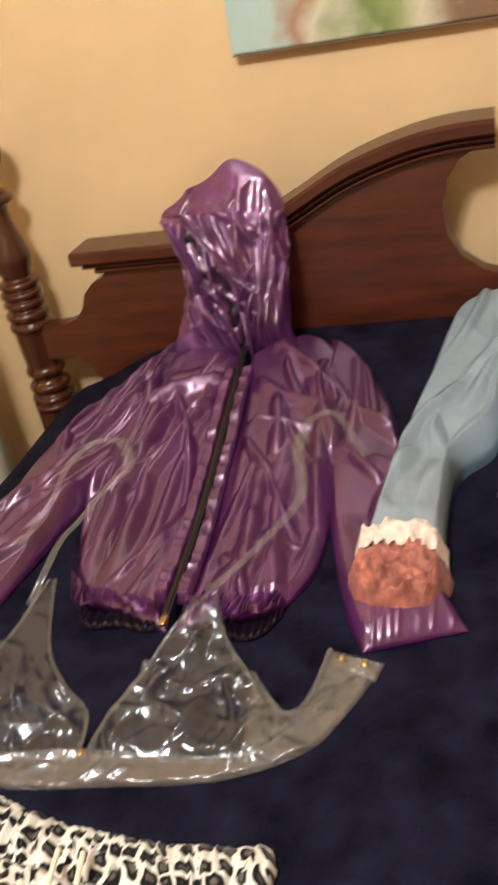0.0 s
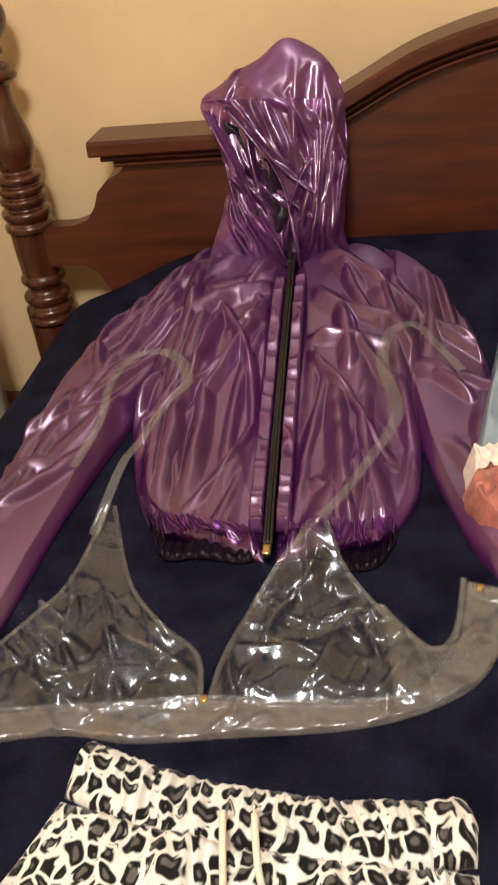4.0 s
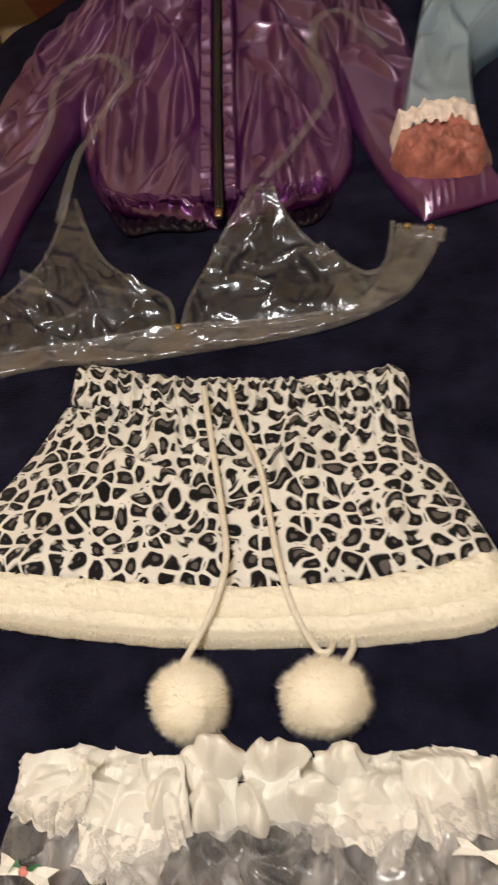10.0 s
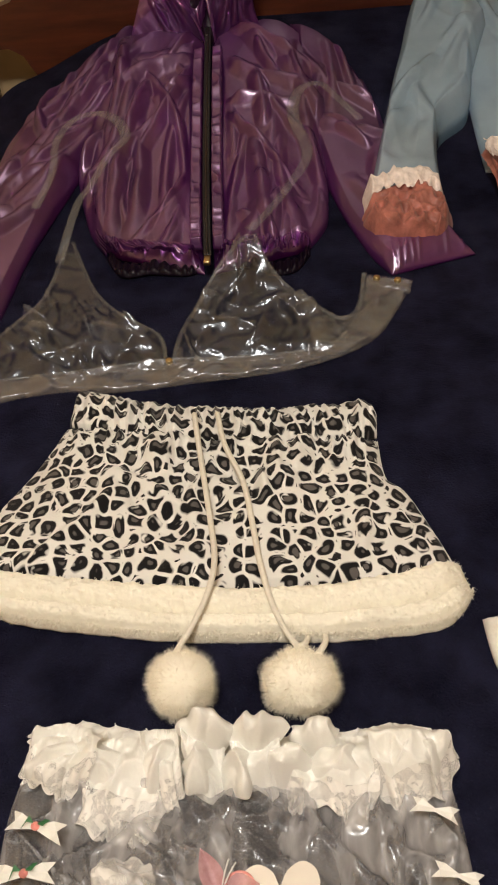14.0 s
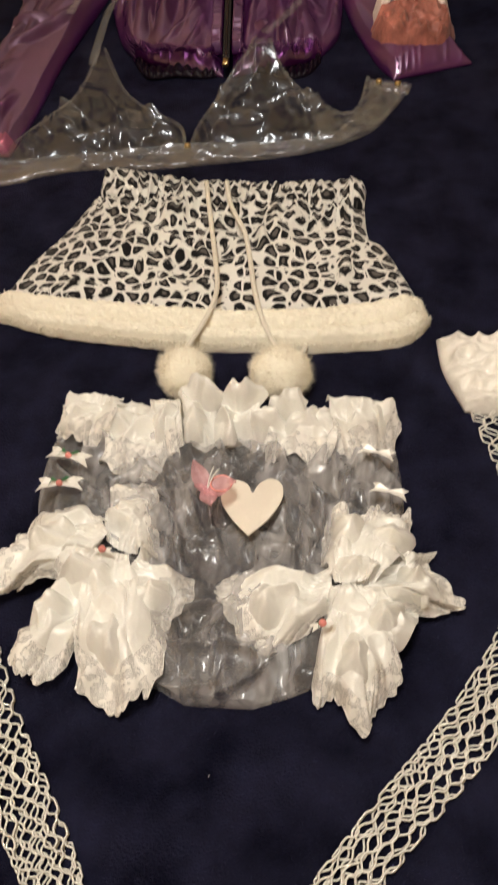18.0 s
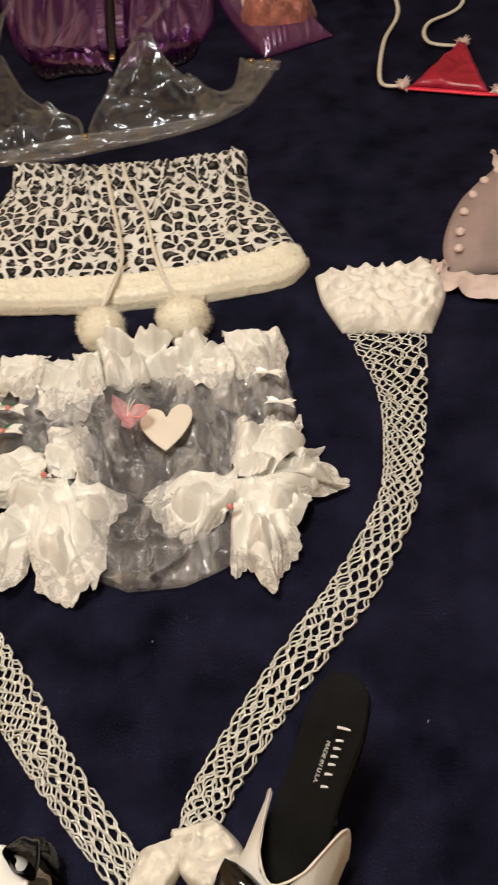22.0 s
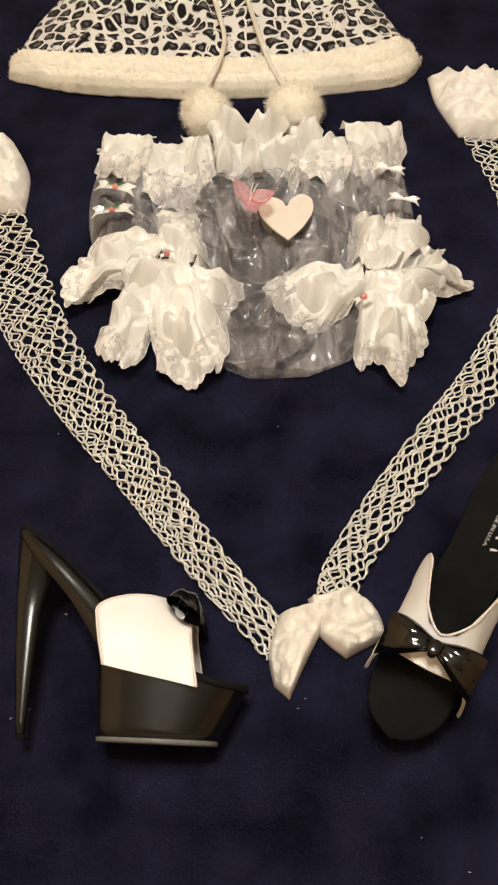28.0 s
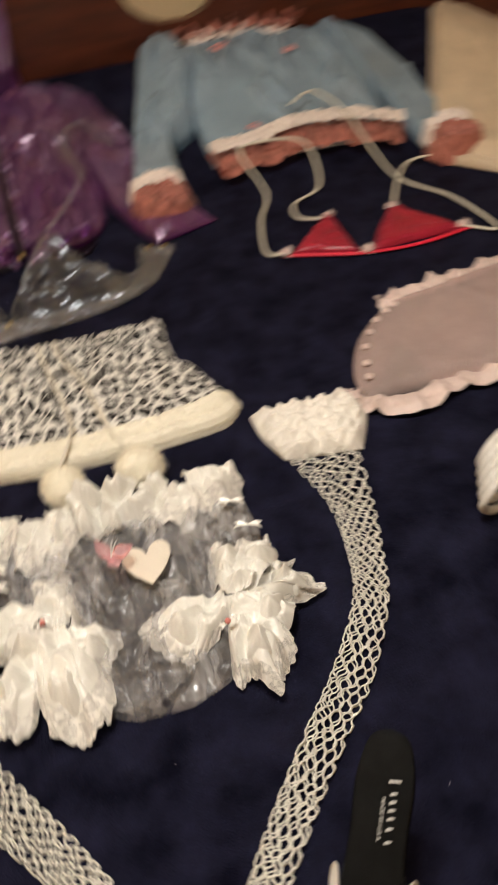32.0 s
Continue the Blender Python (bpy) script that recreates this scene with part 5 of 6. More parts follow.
fan("bow_tail", [(-0.416, 0.320), (-0.394, 0.320), (-0.376, 0.320)], [(-0.412, 0.292), (-0.392, 0.284), (-0.372, 0.286)], 2, 0.010, 0.036, 0.010, 39.0, 1.0, "satin tail of the waist bow")
loop_puff(-0.435, 0.322, 0.020, 0.062, 0.013, 1.0, 0.002)
loop_puff(-0.396, 0.320, 0.019, 0.060, 0.013, 4.0, 0.004)
loop_puff(-0.346, 0.322, 0.018, 0.046, 0.012, 7.0, -0.002)
for k, (x, y, wide, turn, lift) in enumerate([(-0.558, 0.312, 0.026, 0.3, 0.030), (-0.520, 0.308, 0.030, -0.5, 0.028), (-0.470, 0.306, 0.022, 1.2, 0.030), (-0.440, 0.298, 0.020, 1.5, 0.036),
                                              (-0.408, 0.296, 0.020, 1.7, 0.034), (-0.372, 0.304, 0.022, 0.4, 0.030), (-0.330, 0.302, 0.026, -0.2, 0.028), (-0.288, 0.306, 0.026, 0.5, 0.030), (-0.256, 0.310, 0.020, 0.9, 0.030)]):
    crumpled_puff(x, y, wide, turn, lift, 61.0 + 4.7 * k)
# the two leg frills: each gathered along a line, flaring out to all sides of it
fan("leg_ruffle", [(-0.505, 0.160), (-0.490, 0.150), (-0.474, 0.146)], [(-0.518, 0.196), (-0.508, 0.232), (-0.478, 0.235), (-0.468, 0.200), (-0.458, 0.160)], 3, 0.012, 0.032, 0.008, 21.0, 0.66)
fan("leg_ruffle", [(-0.505, 0.166), (-0.508, 0.158), (-0.512, 0.148)], [(-0.508, 0.196), (-0.550, 0.206), (-0.577, 0.190), (-0.604, 0.145), (-0.601, 0.119), (-0.565, 0.126), (-0.524, 0.136)], 4, 0.012, 0.034, 0.010, 27.0, 0.84)
fan("leg_ruffle", [(-0.524, 0.140), (-0.512, 0.128), (-0.502, 0.118)], [(-0.562, 0.124), (-0.554, 0.096), (-0.570, 0.062), (-0.558, 0.040), (-0.536, 0.040), (-0.516, 0.062)], 3, 0.014, 0.036, 0.010, 36.0, 0.74)
fan("leg_ruffle", [(-0.510, 0.120), (-0.494, 0.118), (-0.474, 0.122)], [(-0.526, 0.066), (-0.508, 0.034), (-0.490, 0.020), (-0.466, 0.017), (-0.446, 0.040), (-0.440, 0.070)], 3, 0.014, 0.036, 0.010, 33.0, 0.72)
fan("leg_ruffle", [(-0.488, 0.122), (-0.478, 0.132), (-0.472, 0.142)], [(-0.446, 0.068), (-0.442, 0.092), (-0.428, 0.126), (-0.458, 0.142), (-0.464, 0.160)], 3, 0.014, 0.036, 0.010, 87.0, 0.88)
fan("leg_ruffle", [(-0.520, 0.146), (-0.500, 0.140), (-0.478, 0.138)], [(-0.536, 0.112), (-0.516, 0.090), (-0.490, 0.084), (-0.466, 0.100)], 3, 0.012, 0.046, 0.010, 83.0, 1.0)
fan("leg_ruffle", [(-0.500, 0.160), (-0.504, 0.152), (-0.508, 0.146)], [(-0.520, 0.188), (-0.548, 0.165), (-0.555, 0.142), (-0.535, 0.122)], 3, 0.014, 0.046, 0.010, 61.0, 0.9)
fan("leg_ruffle", [(-0.302, 0.106), (-0.304, 0.118), (-0.304, 0.130)], [(-0.314, 0.086), (-0.355, 0.068), (-0.382, 0.086), (-0.397, 0.124), (-0.376, 0.141), (-0.345, 0.136), (-0.318, 0.146)], 4, 0.012, 0.034, 0.010, 41.0, 0.84)
fan("leg_ruffle", [(-0.302, 0.124), (-0.286, 0.120), (-0.268, 0.122)], [(-0.318, 0.148), (-0.312, 0.178), (-0.299, 0.207), (-0.285, 0.190), (-0.264, 0.205), (-0.232, 0.205), (-0.234, 0.176)], 4, 0.013, 0.036, 0.010, 53.0, 0.92)
fan("leg_ruffle", [(-0.280, 0.126), (-0.276, 0.116), (-0.278, 0.106)], [(-0.240, 0.174), (-0.214, 0.170), (-0.218, 0.148), (-0.202, 0.124), (-0.212, 0.110), (-0.236, 0.104)], 3, 0.013, 0.034, 0.008, 57.0, 0.76)
fan("leg_ruffle", [(-0.284, 0.112), (-0.280, 0.104), (-0.284, 0.096)], [(-0.226, 0.112), (-0.232, 0.094), (-0.248, 0.073), (-0.266, 0.074)], 2, 0.013, 0.036, 0.010, 91.0, 1.0)
fan("leg_ruffle", [(-0.304, 0.096), (-0.292, 0.096), (-0.278, 0.100)], [(-0.318, 0.064), (-0.316, 0.034), (-0.300, 0.026), (-0.287, 0.006), (-0.272, 0.018), (-0.252, 0.050), (-0.250, 0.076)], 3, 0.014, 0.036, 0.010, 95.0, 0.80)
fan("leg_ruffle", [(-0.304, 0.112), (-0.290, 0.116), (-0.272, 0.112)], [(-0.316, 0.090), (-0.296, 0.076), (-0.270, 0.080), (-0.254, 0.098)], 3, 0.012, 0.044, 0.010, 99.0, 1.0)
fan("leg_ruffle", [(-0.302, 0.116), (-0.288, 0.116), (-0.274, 0.120)], [(-0.312, 0.140), (-0.292, 0.156), (-0.268, 0.158), (-0.250, 0.146)], 3, 0.012, 0.046, 0.010, 47.0, 0.9)


for k, (x, y, wide, turn, lift) in enumerate(((-0.553, 0.163, 0.026, 0.4, 0.036), (-0.488, 0.190, 0.020, 1.3, 0.034), (-0.541, 0.088, 0.024, 1.0, 0.034), (-0.486, 0.066, 0.026, 1.7, 0.036),
                                             (-0.456, 0.104, 0.020, 0.7, 0.036), (-0.512, 0.122, 0.024, 0.1, 0.044), (-0.352, 0.104, 0.028, 0.3, 0.036), (-0.290, 0.170, 0.022, 1.2, 0.036),
                                             (-0.252, 0.168, 0.022, 0.5, 0.036), (-0.236, 0.126, 0.020, 2.4, 0.036), (-0.284, 0.056, 0.024, 1.5, 0.036), (-0.262, 0.090, 0.020, 0.8, 0.042))):
    crumpled_puff(x, y, wide, turn, lift, 3.0 + 5.3 * k)


def ribbon_bow(parent, x, y, size, turn, rosy=True, lift=0.038):
    """A little white ribbon bow with a rosebud and two leaves."""
    z = bed_z(x, y) + lift
    c, s = math.cos(turn), math.sin(turn)

    def put(px, py, pz):
        return (x + (px * c - py * s) * size, y + (px * s + py * c) * size, z + pz * size)
    v, f = [], []
    for sg in (-1, 1):
        k = len(v)
        v += [put(0, 0.08, 0.1), put(0, -0.08, 0.1), put(0.7 * sg, -0.30, 0.22), put(1.05 * sg, -0.34, 0.0), put(0.78 * sg, 0.02, 0.12), put(1.0 * sg, 0.36, 0.0), put(0.6 * sg, 0.28, 0.24)]
        f += [(k, k + 1, k + 2, k + 4), (k, k + 4, k + 6), (k + 2, k + 3, k + 4), (k + 4, k + 5, k + 6)]
    bow = part("ribbon_bow", (v, f), SATIN, parent, "small white satin bow", smooth=False)
    if rosy:
        part("rosebud", lathe([(0.001, -0.002), (0.003, -0.001), (0.0032, 0.0015), (0.0016, 0.0034), (0.001, 0.004)], (x, y, z + 0.003), 9, 2), ROSE, bow, "tiny coral rosebud")
        for sg in (-1, 1):
            part("leaf", ([put(0.05 * sg, 0.05, 0.25), put(0.3 * sg, 0.25, 0.3), put(0.45 * sg, 0.3 * sg, 0.22), put(0.3 * sg, 0.02, 0.3)], [(0, 1, 2, 3)]), LEAF, bow, "green ribbon leaf", smooth=False)


for x, y, t in ((-0.557, 0.252, -0.25), (-0.559, 0.219, 0.05), (-0.263, 0.262, -0.3), (-0.253, 0.217, -0.3)):
    ribbon_bow(bloom, x, y, 0.022 if x < -0.4 else 0.017, t, x < -0.4)
ribbon_bow(bloom, -0.311, 0.072, 0.010, 0.4, True, 0.060)
ribbon_bow(bloom, -0.497, 0.132, 0.008, 0.1, True, 0.064)
HEART = [(0, -0.052), (-0.018, -0.032), (-0.032, -0.008), (-0.031, 0.012), (-0.018, 0.021), (-0.005, 0.015), (0.001, 0.004),
         (0.007, 0.016), (0.020, 0.024), (0.032, 0.016), (0.033, -0.004), (0.020, -0.030), (0, -0.052)]
bm = bmesh.new()
ring = [spline(HEART, i / 48) for i in range(48)]
fc = bm.faces.new([bm.verts.new((p.x * 0.84 - 0.377, p.y * 0.82 + 0.206, bed_z(0, 0.2) + 0.043)) for p in ring])
ext = bmesh.ops.extrude_face_region(bm, geom=[fc])
for e in ext["geom"]:
    if isinstance(e, bmesh.types.BMVert):
        e.co.z += 0.0015
bmesh.ops.recalc_face_normals(bm, faces=bm.faces[:])
part("heart_patch", bm, HEARTMAT, bloom, "cream heart patch", smooth=False)
bfly = part("butterfly", lathe([(0.001, -0.001), (0.004, 0.0), (0.004, 0.003), (0.001, 0.005)], (-0.415, 0.197, 0.761), 8, 2), BUTTERFLY, bloom, "pink gauze butterfly")
for ang, ln, wd in ((118, 0.030, 0.008), (8, 0.027, 0.011), (-72, 0.024, 0.008), (190, 0.010, 0.005)):
    a = radians(ang)

    def wing(u, v, a=a, ln=ln, wd=wd):
        r = ln * v
        w = wd * math.sin(math.pi * min(1, 0.15 + 0.85 * v)) * (2 * u - 1)
        return (-0.415 + r * math.cos(a) - w * math.sin(a), 0.197 + r * math.sin(a) + w * math.cos(a), 0.763 + 0.008 * v * v + 0.004 * abs(2 * u - 1))
    part("wing", grid(wing, 6, 8), BUTTERFLY, bfly)
ring = [(-0.402 + 0.0095 * math.cos(2 * math.pi * k / 16), 0.202 + 0.0085 * math.sin(2 * math.pi * k / 16), 0.768) for k in range(17)]
part("wing_rim", tube(ring, 0.0009, 6, n=40), PINKFLOWER, bfly, "pink wired wing edge")
for ang in (60, 75):
    a = radians(ang)
    part("antenna", tube([(-0.415, 0.197, 0.763), (-0.415 + 0.012 * math.cos(a), 0.197 + 0.012 * math.sin(a), 0.772), (-0.415 + 0.021 * math.cos(a), 0.197 + 0.021 * math.sin(a), 0.772)], 0.0006, 5, n=8),
         PRINT, bfly)

# ---- fishnet stockings ----
def net_tube(mid, half, columns, period, seed, thread=0.00095, length=0.72):
    """Two layers of looped yarn along the stocking's middle line, half as wide as given at each of its points."""
    verts, faces = [], []
    steps = int(length / period * 10)
    halves = [(h, 0) for h in half]
    for layer in (0, 1):
        cols = columns if layer == 0 else columns - 1
        for k in range(cols):
            line = []
            for i in range(steps + 1):
                s = i / steps
                c = spline(mid, s)
                d = (spline(mid, min(1, s + 0.02)) - spline(mid, max(0, s - 0.02))).normalized()
                h = spline(halves, s)[0]
                ph = 2 * math.pi * s * length / period + math.pi * (k % 2) + layer * 1.3
                ph += 3.0 * noise.noise((s * 13, k * 0.37, seed + layer * 5))
                u = (k + 0.5 + 0.58 * math.sin(ph + 0.25 * math.sin(2 * ph))) / cols
                u += 0.055 * noise.noise((s * 34, k * 1.7, seed + layer))
                u = min(max(u, 0.03), 0.97)
                p = c + Vector((-d.y, d.x)) * (h * (1 - 2 * u)) + d * (0.006 * noise.noise((s * 26, k * 2.1, seed + 3)))
                z = bed_z(p.x, p.y) + 0.0022 + (0.0030 if layer == 0 else 0.0) + 0.0018 * (0.5 + 0.5 * math.cos(ph + k)) + 0.004 * math.sqrt(max(0, u * (1 - u))) * (1 - layer)
                line.append(Vector((p.x, p.y, z)))
            k0 = len(verts)
            for i, p in enumerate(line):
                d = (line[min(i + 1, steps)] - line[max(i - 1, 0)]).normalized()
                side = d.cross(Vector((0, 0, 1))).normalized() * thread
                verts.extend((p - side, p + Vector((0, 0, thread * 1.1)), p + side, p - Vector((0, 0, thread * 0.8))))
            for i in range(steps):
                for q in range(4):
                    faces.append((k0 + 4 * i + q, k0 + 4 * i + (q + 1) % 4, k0 + 4 * i + 4 + (q + 1) % 4, k0 + 4 * i + 4 + q))
    return verts, faces


def crushed(seed, h=0.012, amp=0.016, f=38):
    def top(u, v, x, y):
        return h + amp * (0.5 * ridge(x * f, y * f, seed, 1.5) + 0.4 * ridge((x + y) * f * 0.6, (y - x) * f, seed + 4, 2) + 0.2 * noise.noise((x * 70, y * 70, seed)))
    return top


left_net = thing("fishnet_stocking", "ivory crochet fishnet stocking with crumpled white welt laid flat", "stocking", (-0.58, 0.05, 0.70), "stockings")
NET_L = [(-0.714, 0.275), (-0.674, 0.188), (-0.638, 0.098), (-0.580, 0.000), (-0.521, -0.082), (-0.472, -0.155), (-0.405, -0.241)]
part("net_leg", net_tube(NET_L, (0.038, 0.037, 0.033, 0.0275, 0.0235, 0.0195, 0.0165), 10, 0.0235, 3.0), NET, left_net, "ivory looped yarn net")
part("welt", laid([(-0.776, 0.372), (-0.778, 0.32), (-0.765, 0.262)], [(-0.688, 0.370), (-0.664, 0.315), (-0.664, 0.258)], 70, 60, crushed(4.0, 0.012, 0.015, 46)), WELTKNIT, left_net, "crumpled white knit welt")
part("toe", laid([(-0.405, -0.213), (-0.415, -0.245), (-0.412, -0.272)], [(-0.352, -0.200), (-0.380, -0.245), (-0.400, -0.283)], 30, 30, crushed(9.0, 0.010, 0.014, 62)), KNIT, left_net, "white cotton toe")

right_net = thing("fishnet_stocking", "ivory crochet fishnet stocking with crumpled white welt laid flat", "stocking", (-0.2, 0.1, 0.70), "stockings")
NET_R = [(-0.118, 0.345), (-0.115, 0.250), (-0.127, 0.166), (-0.147, 0.093), (-0.197, 0.012), (-0.2525, -0.053), (-0.310, -0.124), (-0.350, -0.182), (-0.356, -0.214)]
part("net_leg", net_tube(NET_R, (0.050, 0.0300, 0.0222, 0.0208, 0.0225, 0.0215, 0.0200, 0.0185, 0.016), 9, 0.0230, 8.0), NET, right_net, "ivory looped yarn net")
part("welt", laid([(-0.192, 0.448), (-0.188, 0.40), (-0.170, 0.345)], [(-0.044, 0.440), (-0.036, 0.395), (-0.066, 0.328)], 90, 66, crushed(14.0, 0.012, 0.015, 46)), WELTKNIT, right_net, "crumpled white knit welt")
part("toe", laid([(-0.380, -0.200), (-0.372, -0.232), (-0.352, -0.252)], [(-0.340, -0.195), (-0.322, -0.215), (-0.318, -0.236)], 30, 30, crushed(19.0, 0.010, 0.013, 62)), KNIT, right_net, "white cotton toe")


# ---- platform heels: x runs to the toe, z up ----
def sole_half(x):
    """Half the width of the sole at x from the heel."""
    return spline([(0, 0.004), (0.006, 0.019), (0.03, 0.027), (0.065, 0.026), (0.10, 0.031), (0.14, 0.039), (0.17, 0.037), (0.188, 0.024), (0.196, 0.004)],
                  next(k / 200 for k in range(201) if spline(HALFX, k / 200)[0] >= min(x, 0.1955)))[1]


HALFX = [(0, 0), (0.006, 0), (0.03, 0), (0.065, 0), (0.10, 0), (0.14, 0), (0.17, 0), (0.188, 0), (0.196, 0)]


def insole_z(x):
    return spline([(0.168, 0), (0.152, 0), (0.129, 0), (0.102, 0), (0.074, 0), (0.056, 0), (0.047, 0), (0.044, 0)], x / 0.196)[0]


XS = [0.196 * (0.5 - 0.5 * math.cos(math.pi * i / 40)) for i in range(41)]
WIDTHS = [sole_half(x) for x in XS]


def slab_sole(x0, x1, top, bottom, grow=0.0, shift=0.0):
    """A solid that follows the sole's outline from x0 to x1 between two height curves."""
    sel = [(x, w) for x, w in zip(XS, WIDTHS) if x0 <= x <= x1]
    verts, faces = [], []
    for x, w in sel:
        w += grow
        t, b = top(x), bottom(x)
        e = min(0.003, (t - b) * 0.3)
        verts += [(x, -w + e, t), (x, w - e, t), (x, w, t - e), (x + shift, w - e * 0.4, b), (x + shift, -w + e * 0.4, b), (x, -w, t - e)]
    for i in range(len(sel) - 1):
        for k in range(6):
            faces.append((i * 6 + k, i * 6 + 6 + k, i * 6 + 6 + (k + 1) % 6, i * 6 + (k + 1) % 6))
    n = len(sel) - 1
    faces += [tuple(range(6)), tuple(reversed(range(n * 6, n * 6 + 6)))]
    return verts, faces


def platform_heel():
    shoe = thing("platform_heel", "black patent platform slide with white strap and black bow", "shoe", (0, 0, 0), "pair of shoes")
    shoe["local"] = 1
    part("insole", slab_sole(0.0, 0.196, lambda x: insole_z(x) + 0.002, lambda x: insole_z(x) - 0.004, -0.001), SUEDE, shoe, "black suede insole")
    under_arch = lambda x: spline([(0.158, 0), (0.139, 0), (0.1225, 0), (0.104, 0), (0.080, 0), (0.057, 0)], smooth01(-0.02, 0.092, x) if x < 0.0 else x / 0.088)[0]
    part("shank", slab_sole(0.0, 0.092, lambda x: insole_z(x) - 0.0045, lambda x: min(under_arch(min(x, 0.088)), insole_z(x) - 0.010), 0.0005), PATENT, shoe, "glossy black arch")
    plat = []
    for j in range(9):
        k = j / 8
        x0, x1 = 0.0805 - 0.0055 * k, 0.174 + 0.0195 * k
        for i in range(48):
            a = 2 * math.pi * i / 48
            x = (x0 + x1) / 2 + (x1 - x0) / 2 * math.copysign(abs(math.cos(a)) ** 0.9, math.cos(a))
            y = (0.0355 + 0.0045 * k) * math.copysign(abs(math.sin(a)) ** (0.62 if math.cos(a) < 0 else 0.80), math.sin(a))
            plat.append((x, y, 0.003 + k * (insole_z(min(max(x, 0.112), 0.196)) - 0.0075)))
    f = [(j * 48 + i, j * 48 + (i + 1) % 48, j * 48 + 48 + (i + 1) % 48, j * 48 + 48 + i) for j in range(8) for i in range(48)]
    f += [tuple(reversed(range(48)))]
    platform = part("platform", (plat, f), PATENT, shoe, "thick black patent platform")
    low = [(x, y * 1.015, 0.0 if q == 0 else 0.0032) for q in (0, 1) for x, y, z in plat[:48]]
    part("tread", (low, [(i, (i + 1) % 48, 48 + (i + 1) % 48, 48 + i) for i in range(48)] + [tuple(reversed(range(48))), tuple(range(48, 96))]), RUBBER, platform, "grey rubber tread")
    heel = []
    for j in range(21):
        k = j / 20
        back = 0.0165 - 0.0185 * k - 0.002 * math.sin(math.pi * k)
        front = 0.0235 + 0.002 * k + 0.016 * smooth01(0.55, 1.0, k)
        half = 0.0042 + 0.004 * k + 0.015 * smooth01(0.62, 1.0, k)
        for i in range(20):
            a = 2 * math.pi * i / 20
            hx = (back + front) / 2 + (front - back) / 2 * math.cos(a)
            heel.append((hx, half * math.sin(a), min(0.003 + k * 0.162, insole_z(min(max(hx, 0.0), 0.19)) - 0.004)))
    hp = part("heel", (heel, [(j * 20 + i, j * 20 + (i + 1) % 20, j * 20 + 20 + (i + 1) % 20, j * 20 + 20 + i) for j in range(20) for i in range(20)]
                       + [tuple(reversed(range(20))), tuple(range(400, 420))]), PATENT, shoe, "tall black stiletto heel")
    part("heel_tip", lathe([(0.0044, 0.0), (0.0046, 0.002), (0.0044, 0.0035)], (0.020, 0, -0.001), 18, 2), SUEDE, hp)

    REAR = [(0.086, 0.054), (0.078, 0.086), (0.079, 0.101), (0.104, 0.110), (0.132, 0.109)]
    FRONT = [(0.158, 0.040), (0.154, 0.060), (0.151, 0.076), (0.150, 0.088), (0.152, 0.091)]

    def strap_at(u, v, off=0.0):
        a = math.pi * u
        s = 1 - abs(2 * u - 1)
        p = spline(REAR, s).lerp(spline(FRONT, s), v)
        w = max(sole_half(min(p.x, 0.19)), 0.0345) + 0.0066 + off
        return (p.x, -w * math.copysign(abs(math.cos(a)) ** 0.5, math.cos(a)), p.y + off * math.sin(a))
    outer, inner = grid(lambda u, v: strap_at(u, v, 0.0), 36, 14), grid(lambda u, v: strap_at(u, v, -0.0022), 36, 14)
    m = len(outer[0])
    rim = [(i, i + 1, i + 1 + m, i + m) for i in range(36)] + [(14 * 37 + i + 1, 14 * 37 + i, 14 * 37 + i + m, 14 * 37 + i + 1 + m) for i in range(36)]
    strap = part("upper_strap", (outer[0] + inner[0], outer[1] + [tuple(q + m for q in reversed(t)) for t in inner[1]] + rim), WHITELEATHER, shoe, "white leather strap")
    for v in (0.0, 1.0):
        part("piping", tube([strap_at(k / 14, v) for k in range(15)], 0.0011, 6, n=50), PINKLEATHER, strap, "pale edge piping")
    bx, bz = 0.141, 0.108

    def bow_lobe(sg):
        def at(u, v):
            a = 2 * math.pi * u
            half = 0.0050 + 0.0115 * smooth01(0.0, 0.8, v) + 0.001 * math.sin(7 * v)
            thick = 0.004 + 0.0065 * math.sin(math.pi * min(1.0, 0.1 + 0.8 * v))
            crease = 0.0017 * math.sin(5 * a + 3 * v) * (1 - 0.6 * v)
            t, n = half * math.cos(a), (thick + crease) * math.sin(a)
            return (bx + 0.80 * t + 0.60 * n + 0.004 * v, sg * (0.003 + 0.040 * v), bz - 0.60 * t + 0.80 * n - 0.012 * v * v)
        return grid(at, 32, 18)
    bow = part("bow", join(bow_lobe(1), bow_lobe(-1)), BOWPATENT, shoe, "black patent bow")
    part("bow_knot", lathe([(0.001, -0.006), (0.0055, -0.005), (0.0062, 0), (0.0055, 0.005), (0.001, 0.006)], (bx + 0.003, 0, bz + 0.004), 14, 3), BOWPATENT, bow)
    return shoe


def words(parent, text, size, m):
    """Raised print on the insole."""
    cu = bpy.data.curves.new("print", "FONT")
    cu.body, cu.size, cu.extrude, cu.align_x, cu.align_y = text, size, 0.0002, "CENTER", "CENTER"
    ob = new("lettering", cu)
    ob.data.materials.append(PRINT)
    ob.parent = parent
    ob.matrix_local = m
    ob["label"] = "white printed lettering"
    return ob


